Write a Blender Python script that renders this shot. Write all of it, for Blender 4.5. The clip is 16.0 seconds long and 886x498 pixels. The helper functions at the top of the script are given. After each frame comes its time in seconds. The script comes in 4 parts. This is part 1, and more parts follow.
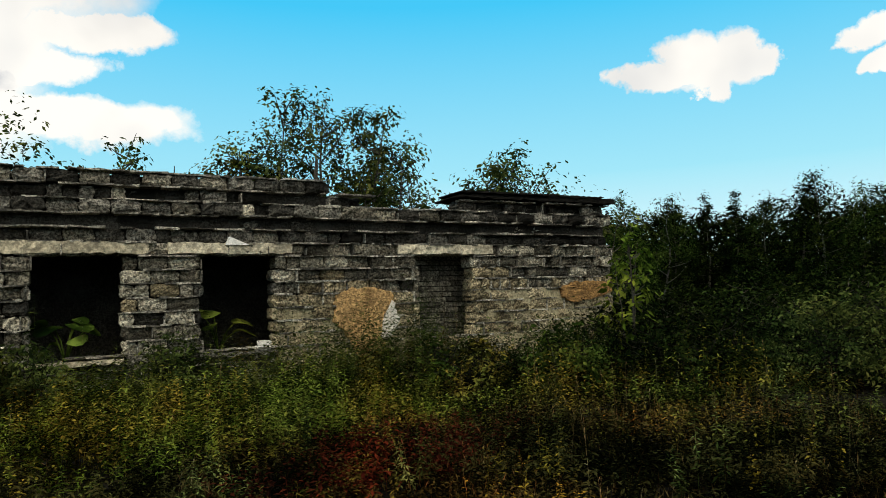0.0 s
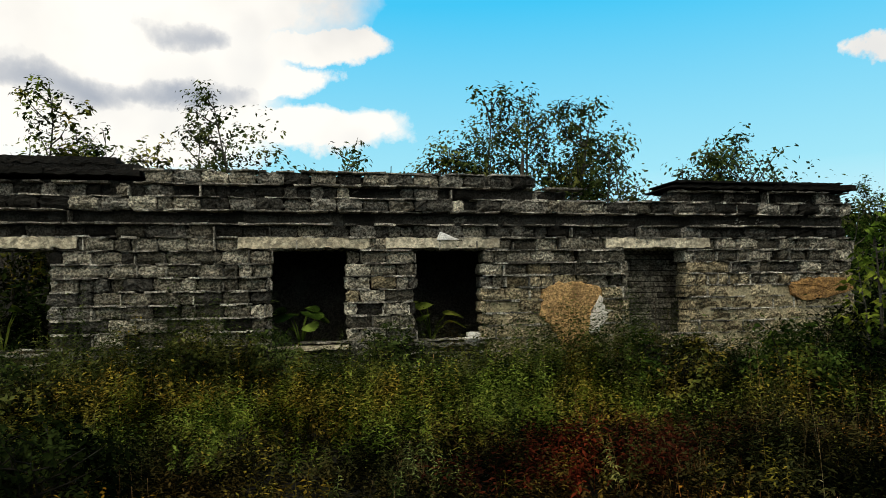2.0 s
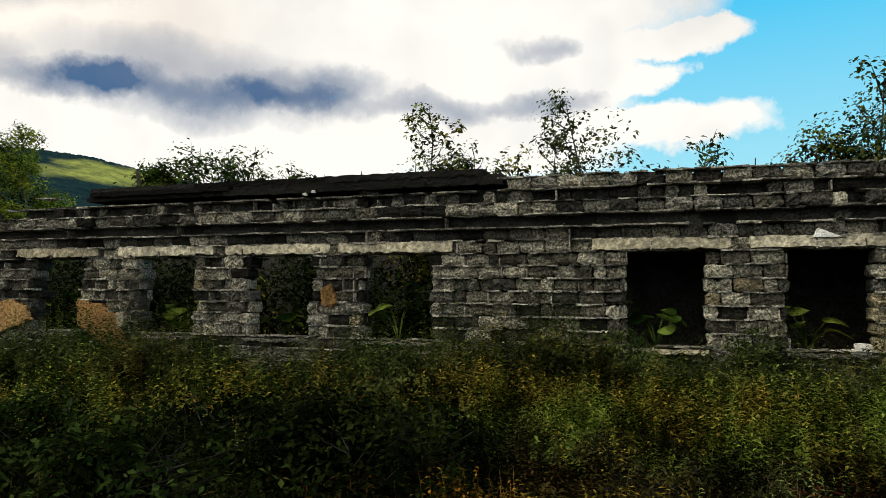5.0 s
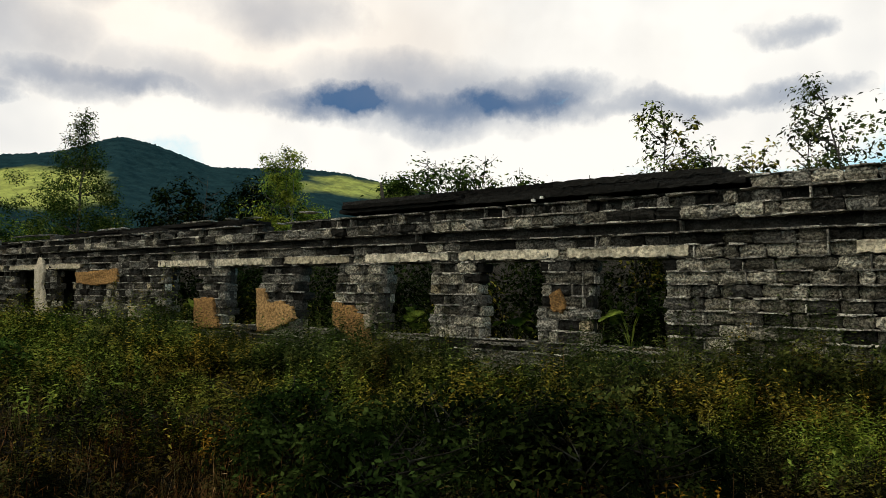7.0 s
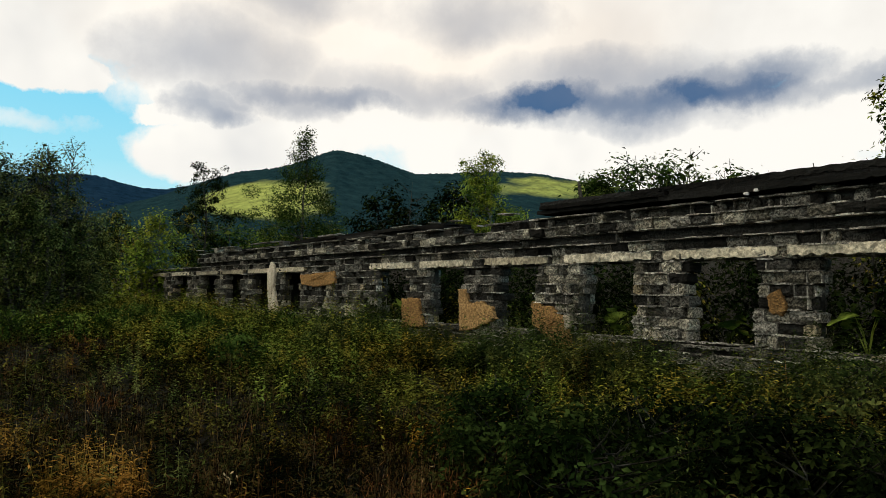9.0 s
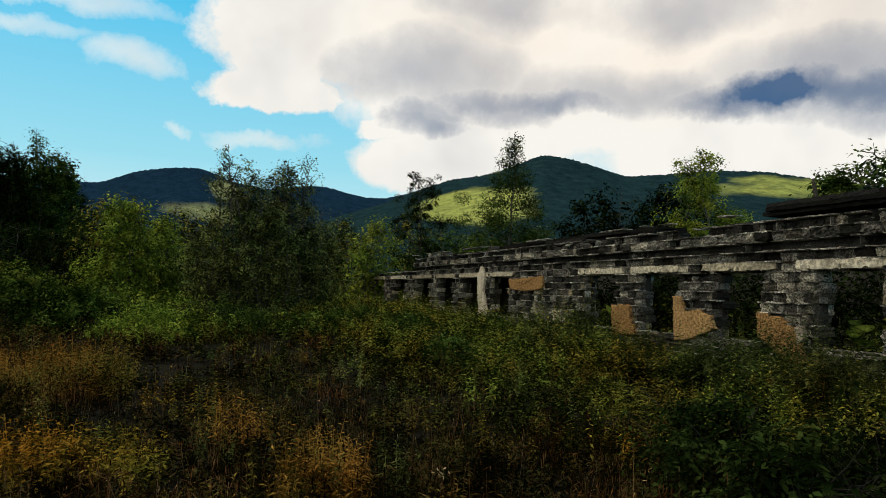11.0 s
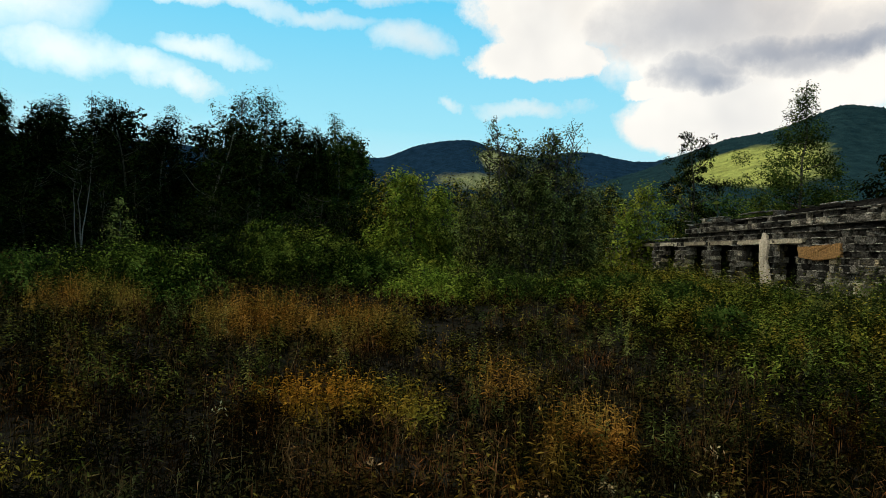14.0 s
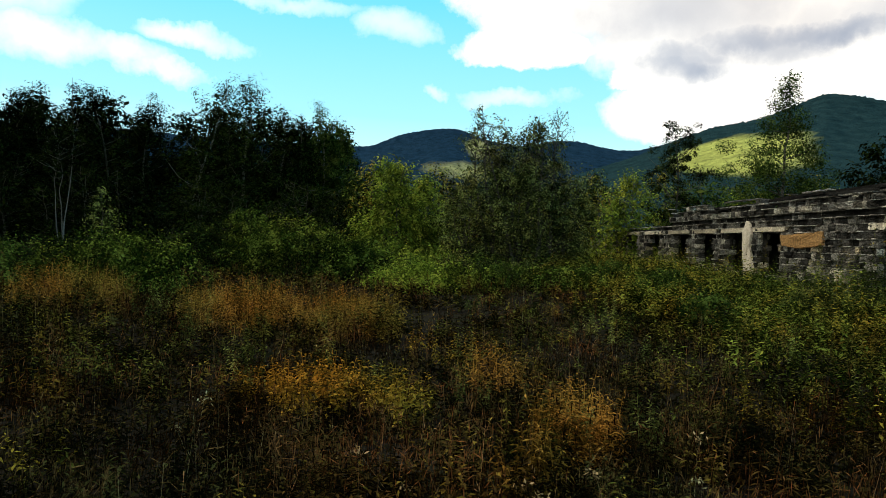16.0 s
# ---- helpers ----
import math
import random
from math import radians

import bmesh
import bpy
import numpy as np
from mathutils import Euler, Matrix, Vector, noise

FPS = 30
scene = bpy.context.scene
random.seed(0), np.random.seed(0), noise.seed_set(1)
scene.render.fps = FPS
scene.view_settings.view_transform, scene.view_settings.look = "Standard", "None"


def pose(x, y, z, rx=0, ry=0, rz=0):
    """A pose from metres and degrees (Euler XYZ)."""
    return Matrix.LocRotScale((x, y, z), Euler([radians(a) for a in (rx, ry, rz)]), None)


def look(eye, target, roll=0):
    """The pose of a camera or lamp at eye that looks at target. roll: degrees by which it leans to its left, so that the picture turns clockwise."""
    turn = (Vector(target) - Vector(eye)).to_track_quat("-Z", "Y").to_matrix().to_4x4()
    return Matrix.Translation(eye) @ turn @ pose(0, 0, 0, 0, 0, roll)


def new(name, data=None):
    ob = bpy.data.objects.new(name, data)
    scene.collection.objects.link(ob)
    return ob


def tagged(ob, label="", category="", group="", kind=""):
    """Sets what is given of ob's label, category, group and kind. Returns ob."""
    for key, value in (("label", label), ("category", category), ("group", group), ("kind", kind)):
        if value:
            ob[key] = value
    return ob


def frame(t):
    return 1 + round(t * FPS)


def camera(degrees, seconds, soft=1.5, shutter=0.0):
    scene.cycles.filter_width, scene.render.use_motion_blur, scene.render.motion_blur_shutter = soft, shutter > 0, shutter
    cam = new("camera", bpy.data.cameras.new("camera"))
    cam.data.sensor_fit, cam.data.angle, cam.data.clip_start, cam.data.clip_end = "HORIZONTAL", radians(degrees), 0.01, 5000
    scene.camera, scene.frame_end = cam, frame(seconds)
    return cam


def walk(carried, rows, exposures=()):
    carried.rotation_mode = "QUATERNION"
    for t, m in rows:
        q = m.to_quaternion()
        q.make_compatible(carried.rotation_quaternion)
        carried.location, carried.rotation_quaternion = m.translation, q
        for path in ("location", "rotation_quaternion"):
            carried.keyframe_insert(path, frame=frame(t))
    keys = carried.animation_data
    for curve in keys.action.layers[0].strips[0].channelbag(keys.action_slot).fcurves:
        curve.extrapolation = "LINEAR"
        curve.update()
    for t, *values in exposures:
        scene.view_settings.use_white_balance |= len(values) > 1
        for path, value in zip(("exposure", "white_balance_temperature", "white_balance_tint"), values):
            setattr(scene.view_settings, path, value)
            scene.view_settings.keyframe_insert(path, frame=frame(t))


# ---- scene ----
cam = camera(65.0, 16.0, soft=0.45)
EYE = 1.65
# seconds, yaw, pitch, roll of a camera that turns where it stands
PATH = [
    (0, -27.63, 3.82, 1.68),
    (0.25, -25.29, 4.04, 1.63),
    (0.5, -22.94, 4.25, 1.57),
    (0.75, -21.43, 4.18, 1.57),
    (1, -19.92, 4.11, 1.56),
    (1.25, -17.56, 3.97, 1.50),
    (1.5, -15.20, 3.82, 1.44),
    (1.75, -12.88, 3.95, 0.65),
    (2, -10.76, 3.70, 0.81),
    (2.25, -8.46, 3.69, 0.65),
    (2.5, -6.15, 3.67, 0.49),
    (2.75, -4.02, 3.68, 0.53),
    (3, -1.89, 3.68, 0.58),
    (3.25, -0.38, 3.69, 0.48),
    (3.5, 1.12, 3.70, 0.38),
    (3.75, 4.03, 3.71, 0.34),
    (4, 6.94, 3.73, 0.30),
    (4.25, 9.91, 3.76, 0.29),
    (4.5, 12.88, 3.79, 0.27),
    (4.7, 14.92, 3.83, 0.02),
    (6.8, 34.74, 4.12, -1.10),
    (7, 36.44, 4.09, -1.08),
    (7.25, 38.02, 4.03, -0.88),
    (7.5, 39.60, 3.97, -0.68),
    (7.75, 41.36, 3.94, -0.75),
    (8, 43.11, 3.91, -0.81),
    (8.25, 45.77, 3.87, -0.82),
    (8.5, 48.42, 3.84, -0.83),
    (8.75, 50.65, 3.83, -1.02),
    (9, 52.71, 3.82, -1.20),
    (9.2, 54.41, 3.82, -1.14),
    (11.3, 72.59, 3.45, -1.79),
    (11.5, 74.60, 3.26, -1.38),
    (11.75, 76.77, 3.12, -1.45),
    (12, 78.93, 2.97, -1.52),
    (12.25, 81.10, 2.73, -1.59),
    (12.5, 83.27, 2.48, -1.66),
    (12.75, 85.09, 2.15, -1.80),
    (13, 86.92, 1.82, -1.94),
    (13.25, 88.11, 1.27, -1.90),
    (13.5, 89.31, 0.72, -1.86),
    (13.75, 90.31, 0.36, -2.33),
    (14, 91.32, 0.00, -2.80),
    (14.25, 91.95, -0.20, -3.17),
    (14.5, 92.57, -0.41, -3.53),
    (14.75, 92.03, -0.47, -3.50),
    (15, 91.48, -0.54, -3.48),
    (15.25, 90.97, -0.61, -3.20),
    (15.5, 90.46, -0.67, -2.92),
    (15.75, 90.31, -0.77, -2.80),
    (16, 90.16, -0.86, -2.67),
]
walk(cam, [(t, pose(0, 0, EYE, 90 + pitch, roll, yaw)) for t, yaw, pitch, roll in PATH],
     exposures=[(0, -0.08), (4.5, -0.1), (8, -0.12), (9.2, -0.16), (11.5, -0.26), (13, -0.24), (14, -0.12), (15, 0.1), (16, 0.22)])

# ---- light ----
rng = np.random.default_rng(7)


def tree_of(name, world=False):
    """A new node material (or world) and a function that adds nodes to it."""
    owner = (bpy.data.worlds if world else bpy.data.materials).new(name)
    owner.use_nodes = True
    nt = owner.node_tree
    nt.nodes.clear()

    def add(kind, inputs=(), **settings):
        node = nt.nodes.new(kind)
        for key, value in settings.items():
            setattr(node, key, value)
        for key, value in dict(inputs).items():
            if isinstance(value, bpy.types.NodeSocket):
                nt.links.new(value, node.inputs[key])
            else:
                node.inputs[key].default_value = value
        return node

    return owner, add


def maker(add):
    def calc(op, a, b=0.0, c=0.0, clamp=False):
        return add("ShaderNodeMath", {0: a, 1: b, 2: c}, operation=op, use_clamp=clamp).outputs[0]

    def blend(fac, a, b, mode="MIX"):
        node = add("ShaderNodeMix", {0: fac, 6: a, 7: b}, data_type="RGBA", blend_type=mode)
        return node.outputs[2]

    return calc, blend


def rgba(c):
    return (c[0], c[1], c[2], 1.0)


SUN_AZ, SUN_EL = 114.0, 56.0      # degrees left of the wall's normal, degrees up


def build_world():
    world, add = tree_of("sky", world=True)
    calc, blend = maker(add)
    co = add("ShaderNodeTexCoord").outputs["Generated"]
    sep = add("ShaderNodeSeparateXYZ", {0: co})
    X, Y, Z = sep.outputs
    az = calc("MULTIPLY", calc("ARCTAN2", calc("MULTIPLY", X, -1.0), Y), 57.2958)
    el = calc("MULTIPLY", calc("ARCSINE", Z), 57.2958)
    sky = add("ShaderNodeTexSky", sky_type="NISHITA", sun_disc=False, sun_elevation=radians(SUN_EL),
              sun_rotation=radians(-SUN_AZ), air_density=1.0, dust_density=0.6, ozone_density=2.0)
    up = calc("MULTIPLY", calc("MAXIMUM", el, 0.0), 1 / 23.0, clamp=True)
    low = blend(calc("MULTIPLY", up, 2.4, clamp=True), (1.02, 1.09, 1.06, 1), (0.43, 0.9, 1.05, 1))
    deep = blend(calc("MULTIPLY", calc("SUBTRACT", up, 0.4), 1.6, clamp=True), low, (0.05, 0.65, 1.06, 1))
    blue = blend(0.9, blend(1.0, sky.outputs[0], (0.045, 0.11, 0.11, 1), "MULTIPLY"), deep)
    # ragged edges: the directions are shaken at three scales
    n1 = add("ShaderNodeTexNoise", {"Vector": co, "Scale": 6.0, "Detail": 7.0, "Roughness": 0.62})
    n2 = add("ShaderNodeTexNoise", {"Vector": co, "Scale": 5.0, "Detail": 3.0, "Roughness": 0.55})
    shake = add("ShaderNodeSeparateXYZ", {0: n1.outputs["Color"]})
    az = calc("ADD", az, calc("MULTIPLY", calc("SUBTRACT", shake.outputs[0], 0.5), 14.0))
    el = calc("ADD", el, calc("MULTIPLY", calc("SUBTRACT", shake.outputs[1], 0.5), 6.0))
    rag = calc("MULTIPLY", calc("SUBTRACT", n2.outputs[0], 0.5), 2.0)

    def puffs(rows, soft, amount, heap=False):
        best = None
        for a, e, wa, we in rows:
            da = calc("MULTIPLY", calc("SUBTRACT", az, a), 1.0 / wa)
            de = calc("MULTIPLY", calc("SUBTRACT", el, e), 1.0 / we)
            one = calc("SUBTRACT", 1.0, calc("ADD", calc("MULTIPLY", da, da), calc("MULTIPLY", de, de)))
            if heap:
                one = calc("MAXIMUM", one, 0.0)
            best = one if best is None else calc("ADD" if heap else "MAXIMUM", best, one)
        field = calc("ADD", best, calc("MULTIPLY", rag, amount))
        return calc("MULTIPLY", field, 1.0 / soft, clamp=True)

    white = puffs(WHITE, 0.4, 0.35)
    grey = puffs(GREY, 1.8, 0.85, heap=True)
    # unseen clouds behind camera, brighter and warmer as fill; unseen neutral grey deck overhead
    fill_behind = calc("MULTIPLY", Y, -1.0, clamp=True)
    lit = blend(fill_behind, (1.12, 1.09, 1.02, 1), (2.0, 1.85, 1.56, 1))
    shade = blend(calc("MULTIPLY", calc("SUBTRACT", el, 30.0), 0.05, clamp=True), (0.06, 0.15, 0.31, 1), (0.36, 0.34, 0.31, 1))
    cloud = blend(grey, lit, shade)
    n3 = add("ShaderNodeTexNoise", {"Vector": co, "Scale": 3.2, "Detail": 5.0, "Roughness": 0.55})
    veil = calc("MULTIPLY", calc("SUBTRACT", n3.outputs[0], 0.46), 3.5, clamp=True)
    veil = calc("MULTIPLY", veil, calc("MULTIPLY", calc("SUBTRACT", el, 13.0), 0.15, clamp=True))
    cloud = blend(calc("MULTIPLY", veil, 0.38), cloud, (0.5, 0.47, 0.46, 1))
    warm = puffs([(56.0, 21.0, 28.0, 8.0)], 1.5, 0.6)
    clear = calc("SUBTRACT", 1.0, calc("MULTIPLY", grey, 0.85))
    cloud = blend(calc("MULTIPLY", calc("MULTIPLY", warm, 0.55), clear), cloud, (1.3, 1.08, 0.84, 1))
    wisp = calc("MULTIPLY", puffs(WISPS, 1.6, 0.9), 0.85)
    col = blend(calc("MAXIMUM", white, wisp), blue, cloud)
    out = add("ShaderNodeBackground", {"Color": col, "Strength": 1.0})
    add("ShaderNodeOutputWorld", {"Surface": out.outputs[0]})
    scene.world = world


# clouds: degrees left of the wall's normal, degrees up, half widths
WHITE = [(-44.5, 16.4, 3.6, 1.4), (-48, 17.2, 4.0, 2.6), (-51.5, 17.2, 3.4, 2.3), (-54, 16.8, 2.4, 1.4), (-48.3, 15.0, 1.8, 1.7), (-61.5, 17.5, 2.6, 1.3), (-61.5, 15.2, 2.0, 1.0),
         (20, 24.5, 26, 8.5), (15, 18, 16.5, 7), (-1.6, 20.0, 6.4, 1.6), (3.0, 17.3, 5.8, 1.7), (1.4, 13.6, 9.4, 2.1), (16, 14, 17, 5), (40, 12, 24, 7), (36, 19, 16, 6),
         (50, 22, 24, 13), (64, 16, 16, 7), (75, 24, 16, 9), (70, 10.5, 9, 3.0), (95, 23, 13, 1.2), (84, 19.5, 8.5, 4.4), (84, 15.8, 8, 1.6), (74, 13.2, 4.5, 1.1),
         # unseen clouds behind and overhead, added to set the fill on the wall
         (155, 30, 45, 24), (-105, 30, 34, 22), (-150, 30, 45, 24), (0, 84, 400, 36)]
WISPS = [(109, 17.6, 13, 0.8), (102, 19.8, 12, 1.0), (109.7, 14.3, 5, 0.9), (116, 12.4, 5, 1.3), (111.8, 11.8, 4, 0.9), (96, 16.4, 3.4, 1.5), (92, 11.6, 2.0, 0.6), (85.7, 11.9, 4.5, 0.7), (121, 12.6, 5, 1.8), (120, 17.4, 5, 0.8)]
GREY = [(70.5, 18, 10, 3.6), (72, 14, 4, 1.4), (57, 16.4, 8, 2.6), (37, 14.9, 16, 2.2), (38, 17.2, 16, 3.0), (18, 15.4, 6, 1.5), (9, 15.9, 6, 1.2), (51.5, 22.5, 9, 3.0), (10.2, 20, 4, 1.2),
        # last entry: unseen deck overhead, added to dim the light from above
        (27, 16.2, 8, 2.2), (64, 15.2, 7, 1.6), (66, 23, 8, 2.6), (47, 15.2, 7, 1.8), (0, 88, 400, 44)]
build_world()

sun_data = bpy.data.lights.new("sun", "SUN")
sun_data.energy, sun_data.angle, sun_data.color = 2.8, radians(12), (1.0, 0.92, 0.74)
sun = new("sun", sun_data)
sa, se = radians(SUN_AZ), radians(SUN_EL)
sun.matrix_world = look((-math.sin(sa) * math.cos(se) * 60, math.cos(sa) * math.cos(se) * 60, math.sin(se) * 60), (0, 0, 0))


# ---- materials ----
def stone(name, colours, scale=6.0, rough=0.9, bump=0.5, spread=0.68, stain=(0.1, 0.1, 0.09), stain_amount=0.5, gloss=0.0, pit=0.85):
    """Mineral surface: three tones by piece, coarse stains, fine grain, and pits with shade in the colour."""
    m, add = tree_of(name)
    calc, blend = maker(add)
    co = add("ShaderNodeNewGeometry").outputs["Position"]
    rand = add("ShaderNodeObjectInfo").outputs["Random"]
    isle = add("ShaderNodeNewGeometry").outputs["Random Per Island"]
    pick = calc("FRACT", calc("ADD", rand, isle))
    n1 = add("ShaderNodeTexNoise", {"Vector": co, "Scale": scale * 0.35, "Detail": 5.0, "Roughness": 0.65})
    n2 = add("ShaderNodeTexNoise", {"Vector": co, "Scale": scale * 4.6, "Detail": 7.0, "Roughness": 0.74})
    n3 = add("ShaderNodeTexVoronoi", {"Vector": co, "Scale": scale * 9})
    ramp = add("ShaderNodeValToRGB", {0: calc("ADD", calc("MULTIPLY", pick, spread), calc("MULTIPLY", n1.outputs[0], 1 - spread))})
    ramp.color_ramp.elements[0].color, ramp.color_ramp.elements[0].position = rgba(colours[0]), 0.2
    ramp.color_ramp.elements[1].color, ramp.color_ramp.elements[1].position = rgba(colours[2]), 0.8
    mid = ramp.color_ramp.elements.new(0.5)
    mid.color = rgba(colours[1])
    # hollows of the bump are coloured near black, as if shaded
    pits = calc("MULTIPLY", calc("SUBTRACT", n2.outputs[0], 0.44), 7.0, clamp=True)
    c = blend(pits, blend(pit, ramp.outputs[0], (0.015, 0.014, 0.012, 1)), ramp.outputs[0])
    c = blend(calc("MULTIPLY", calc("MULTIPLY", calc("SUBTRACT", n1.outputs[0], 0.52), 6.0, clamp=True), stain_amount), c, rgba(stain))
    h = calc("ADD", n2.outputs[0], calc("MULTIPLY", n3.outputs[0], 0.5))
    b = add("ShaderNodeBump", {"Strength": bump, "Distance": 0.05, "Height": h})
    p = add("ShaderNodeBsdfPrincipled", {"Base Color": c, "Roughness": rough, "Normal": b.outputs[0], "Specular IOR Level": gloss})
    add("ShaderNodeOutputMaterial", {0: p.outputs[0]})
    return m


def leafy(name, dark, mid, light, translucent=0.3, rough=0.6, patch_scale=2.0, vary=0.7):
    """Leaves: tone by leaf and by slow drifts over the ground, some light passing through."""
    m, add = tree_of(name)
    calc, blend = maker(add)
    geo = add("ShaderNodeNewGeometry")
    n = add("ShaderNodeTexNoise", {"Vector": geo.outputs["Position"], "Scale": patch_scale, "Detail": 4.0, "Roughness": 0.6})
    hue = add("ShaderNodeTexNoise", {"Vector": geo.outputs["Position"], "Scale": 0.7, "Detail": 3.0})
    f = calc("ADD", calc("MULTIPLY", geo.outputs["Random Per Island"], vary), calc("MULTIPLY", calc("SUBTRACT", n.outputs[0], 0.5), 2.7), 0.0)
    ramp = add("ShaderNodeValToRGB", {0: calc("ADD", f, 0.55 - vary / 2)})
    ramp.color_ramp.elements[0].color, ramp.color_ramp.elements[0].position = rgba(dark), 0.3
    ramp.color_ramp.elements[1].color, ramp.color_ramp.elements[1].position = rgba(light), 0.95
    e = ramp.color_ramp.elements.new(0.62)
    e.color = rgba(mid)
    # drifts of browner and of fresher plants
    tone = blend(calc("MULTIPLY", calc("SUBTRACT", hue.outputs[0], 0.42), 5.0, clamp=True), (0.92, 1.04, 1.0, 1), (1.55, 0.98, 0.8, 1) if vary > 0.5 else (1.15, 1.0, 0.9, 1))
    col = blend(1.0, ramp.outputs[0], tone, "MULTIPLY")
    p = add("ShaderNodeBsdfPrincipled", {"Base Color": col, "Roughness": rough, "Specular IOR Level": 0.0})
    t = add("ShaderNodeBsdfTranslucent", {"Color": col})
    mix = add("ShaderNodeMixShader", {0: translucent, 1: p.outputs[0], 2: t.outputs[0]})
    add("ShaderNodeOutputMaterial", {0: mix.outputs[0]})
    return m


BLOCK = stone("weathered_block", [(0.15, 0.137, 0.105), (0.56, 0.505, 0.39), (0.85, 0.78, 0.61)], bump=1.0, stain=(0.07, 0.064, 0.052), stain_amount=0.6)
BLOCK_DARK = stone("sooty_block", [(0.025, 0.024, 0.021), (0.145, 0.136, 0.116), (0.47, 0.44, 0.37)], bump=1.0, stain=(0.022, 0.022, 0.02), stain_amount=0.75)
BLOCK_OCHRE = stone("limewashed_block", [(0.28, 0.23, 0.14), (0.52, 0.43, 0.27), (0.72, 0.61, 0.4)], bump=0.9, stain=(0.14, 0.115, 0.07), stain_amount=0.55)
MORTAR = stone("mortar", [(0.14, 0.13, 0.11), (0.4, 0.37, 0.31), (0.7, 0.65, 0.54)], scale=5, bump=0.7, stain=(0.08, 0.078, 0.07), stain_amount=0.6)
# near black: the shade of open joints and rooms is in the colour
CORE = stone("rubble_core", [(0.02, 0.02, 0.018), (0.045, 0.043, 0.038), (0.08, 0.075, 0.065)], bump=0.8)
LINTEL = stone("cast_concrete", [(0.44, 0.38, 0.26), (0.64, 0.56, 0.4), (0.76, 0.68, 0.51)], scale=3, bump=0.5, stain=(0.16, 0.14, 0.1), stain_amount=0.85, pit=0.6)
PLASTER = stone("ochre_plaster", [(0.27, 0.15, 0.055), (0.49, 0.28, 0.108), (0.62, 0.39, 0.17)], scale=4, bump=1.0, stain=(0.15, 0.085, 0.04), stain_amount=0.7, pit=0.6)
WHITEWASH = stone("whitewash", [(0.42, 0.36, 0.27), (0.66, 0.6, 0.5), (0.8, 0.77, 0.7)], scale=5, bump=0.7, stain=(0.3, 0.22, 0.14), stain_amount=0.6, pit=0.5)
TAR = stone("tar_felt", [(0.008, 0.008, 0.008), (0.015, 0.015, 0.014), (0.035, 0.034, 0.032)], bump=0.8, rough=0.8, stain_amount=0.0)
BRICK = stone("sooty_brick", [(0.18, 0.165, 0.14), (0.34, 0.31, 0.25), (0.5, 0.46, 0.37)], bump=0.8)
# near black, so the gaps between plants hold their shadow in the soil colour
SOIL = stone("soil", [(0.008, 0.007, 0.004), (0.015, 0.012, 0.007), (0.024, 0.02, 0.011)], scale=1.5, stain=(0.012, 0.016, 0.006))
BARK = stone("bark", [(0.05, 0.045, 0.035), (0.09, 0.08, 0.065), (0.14, 0.125, 0.1)], scale=8)
BIRCH_BARK = stone("birch_bark", [(0.08, 0.077, 0.07), (0.17, 0.165, 0.15), (0.3, 0.29, 0.27)], scale=8)
TWIG = stone("dark_twig", [(0.006, 0.006, 0.004), (0.012, 0.012, 0.007), (0.022, 0.02, 0.012)], scale=8)
WOOD = stone("grey_wood", [(0.08, 0.07, 0.055), (0.13, 0.115, 0.09), (0.2, 0.175, 0.14)], scale=8)

STRAW = leafy("pale_straw", (0.05, 0.04, 0.02), (0.14, 0.11, 0.055), (0.3, 0.25, 0.14), 0.1)
# weed leaf darkened in colour to dim the foreground, as lens falloff does
SHADE_WEED = leafy("dark_nettle_leaf", (0.0015, 0.002, 0.001), (0.006, 0.006, 0.002), (0.05, 0.047, 0.016), 0.15)
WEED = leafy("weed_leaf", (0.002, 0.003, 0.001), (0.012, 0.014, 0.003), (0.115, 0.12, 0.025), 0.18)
BRIGHT = leafy("fresh_leaf", (0.003, 0.006, 0.001), (0.028, 0.04, 0.006), (0.23, 0.26, 0.045), 0.35)
DRY = leafy("dry_grass", (0.003, 0.002, 0.001), (0.015, 0.009, 0.003), (0.1, 0.062, 0.025), 0.1)
ORANGE = leafy("orange_grass", (0.035, 0.022, 0.004), (0.14, 0.088, 0.016), (0.34, 0.225, 0.05), 0.2)
YELLOW = leafy("yellow_leaf", (0.02, 0.017, 0.003), (0.1, 0.078, 0.01), (0.27, 0.2, 0.03))
RED = leafy("red_leaf", (0.008, 0.003, 0.002), (0.03, 0.008, 0.005), (0.08, 0.02, 0.01))
CROWN = leafy("crown_leaf", (0.01, 0.016, 0.005), (0.035, 0.05, 0.013), (0.13, 0.15, 0.042), 0.4, vary=0.42)
# the next two leaf colours are darkened to stand for shade and backlight
FOREST_SHADE = leafy("forest_leaf", (0.0012, 0.0025, 0.001), (0.004, 0.007, 0.002), (0.018, 0.027, 0.007), 0.1, vary=0.42)
GROVE_SHADE = leafy("grove_leaf", (0.002, 0.004, 0.001), (0.007, 0.012, 0.003), (0.034, 0.05, 0.012), 0.2, vary=0.42)
WOODS = leafy("green_wood_leaf", (0.006, 0.013, 0.003), (0.025, 0.045, 0.008), (0.095, 0.13, 0.026), 0.35, vary=0.42)
YOUNG = leafy("yellow_green_leaf", (0.03, 0.048, 0.006), (0.12, 0.165, 0.02), (0.32, 0.37, 0.055), 0.5, vary=0.42)
HUMMOCK = leafy("shrub_leaf", (0.004, 0.009, 0.002), (0.026, 0.042, 0.006), (0.16, 0.2, 0.035), 0.3, vary=0.42)
ALDER = leafy("alder_leaf", (0.007, 0.01, 0.003), (0.043, 0.056, 0.014), (0.24, 0.26, 0.08), 0.35, vary=0.42)
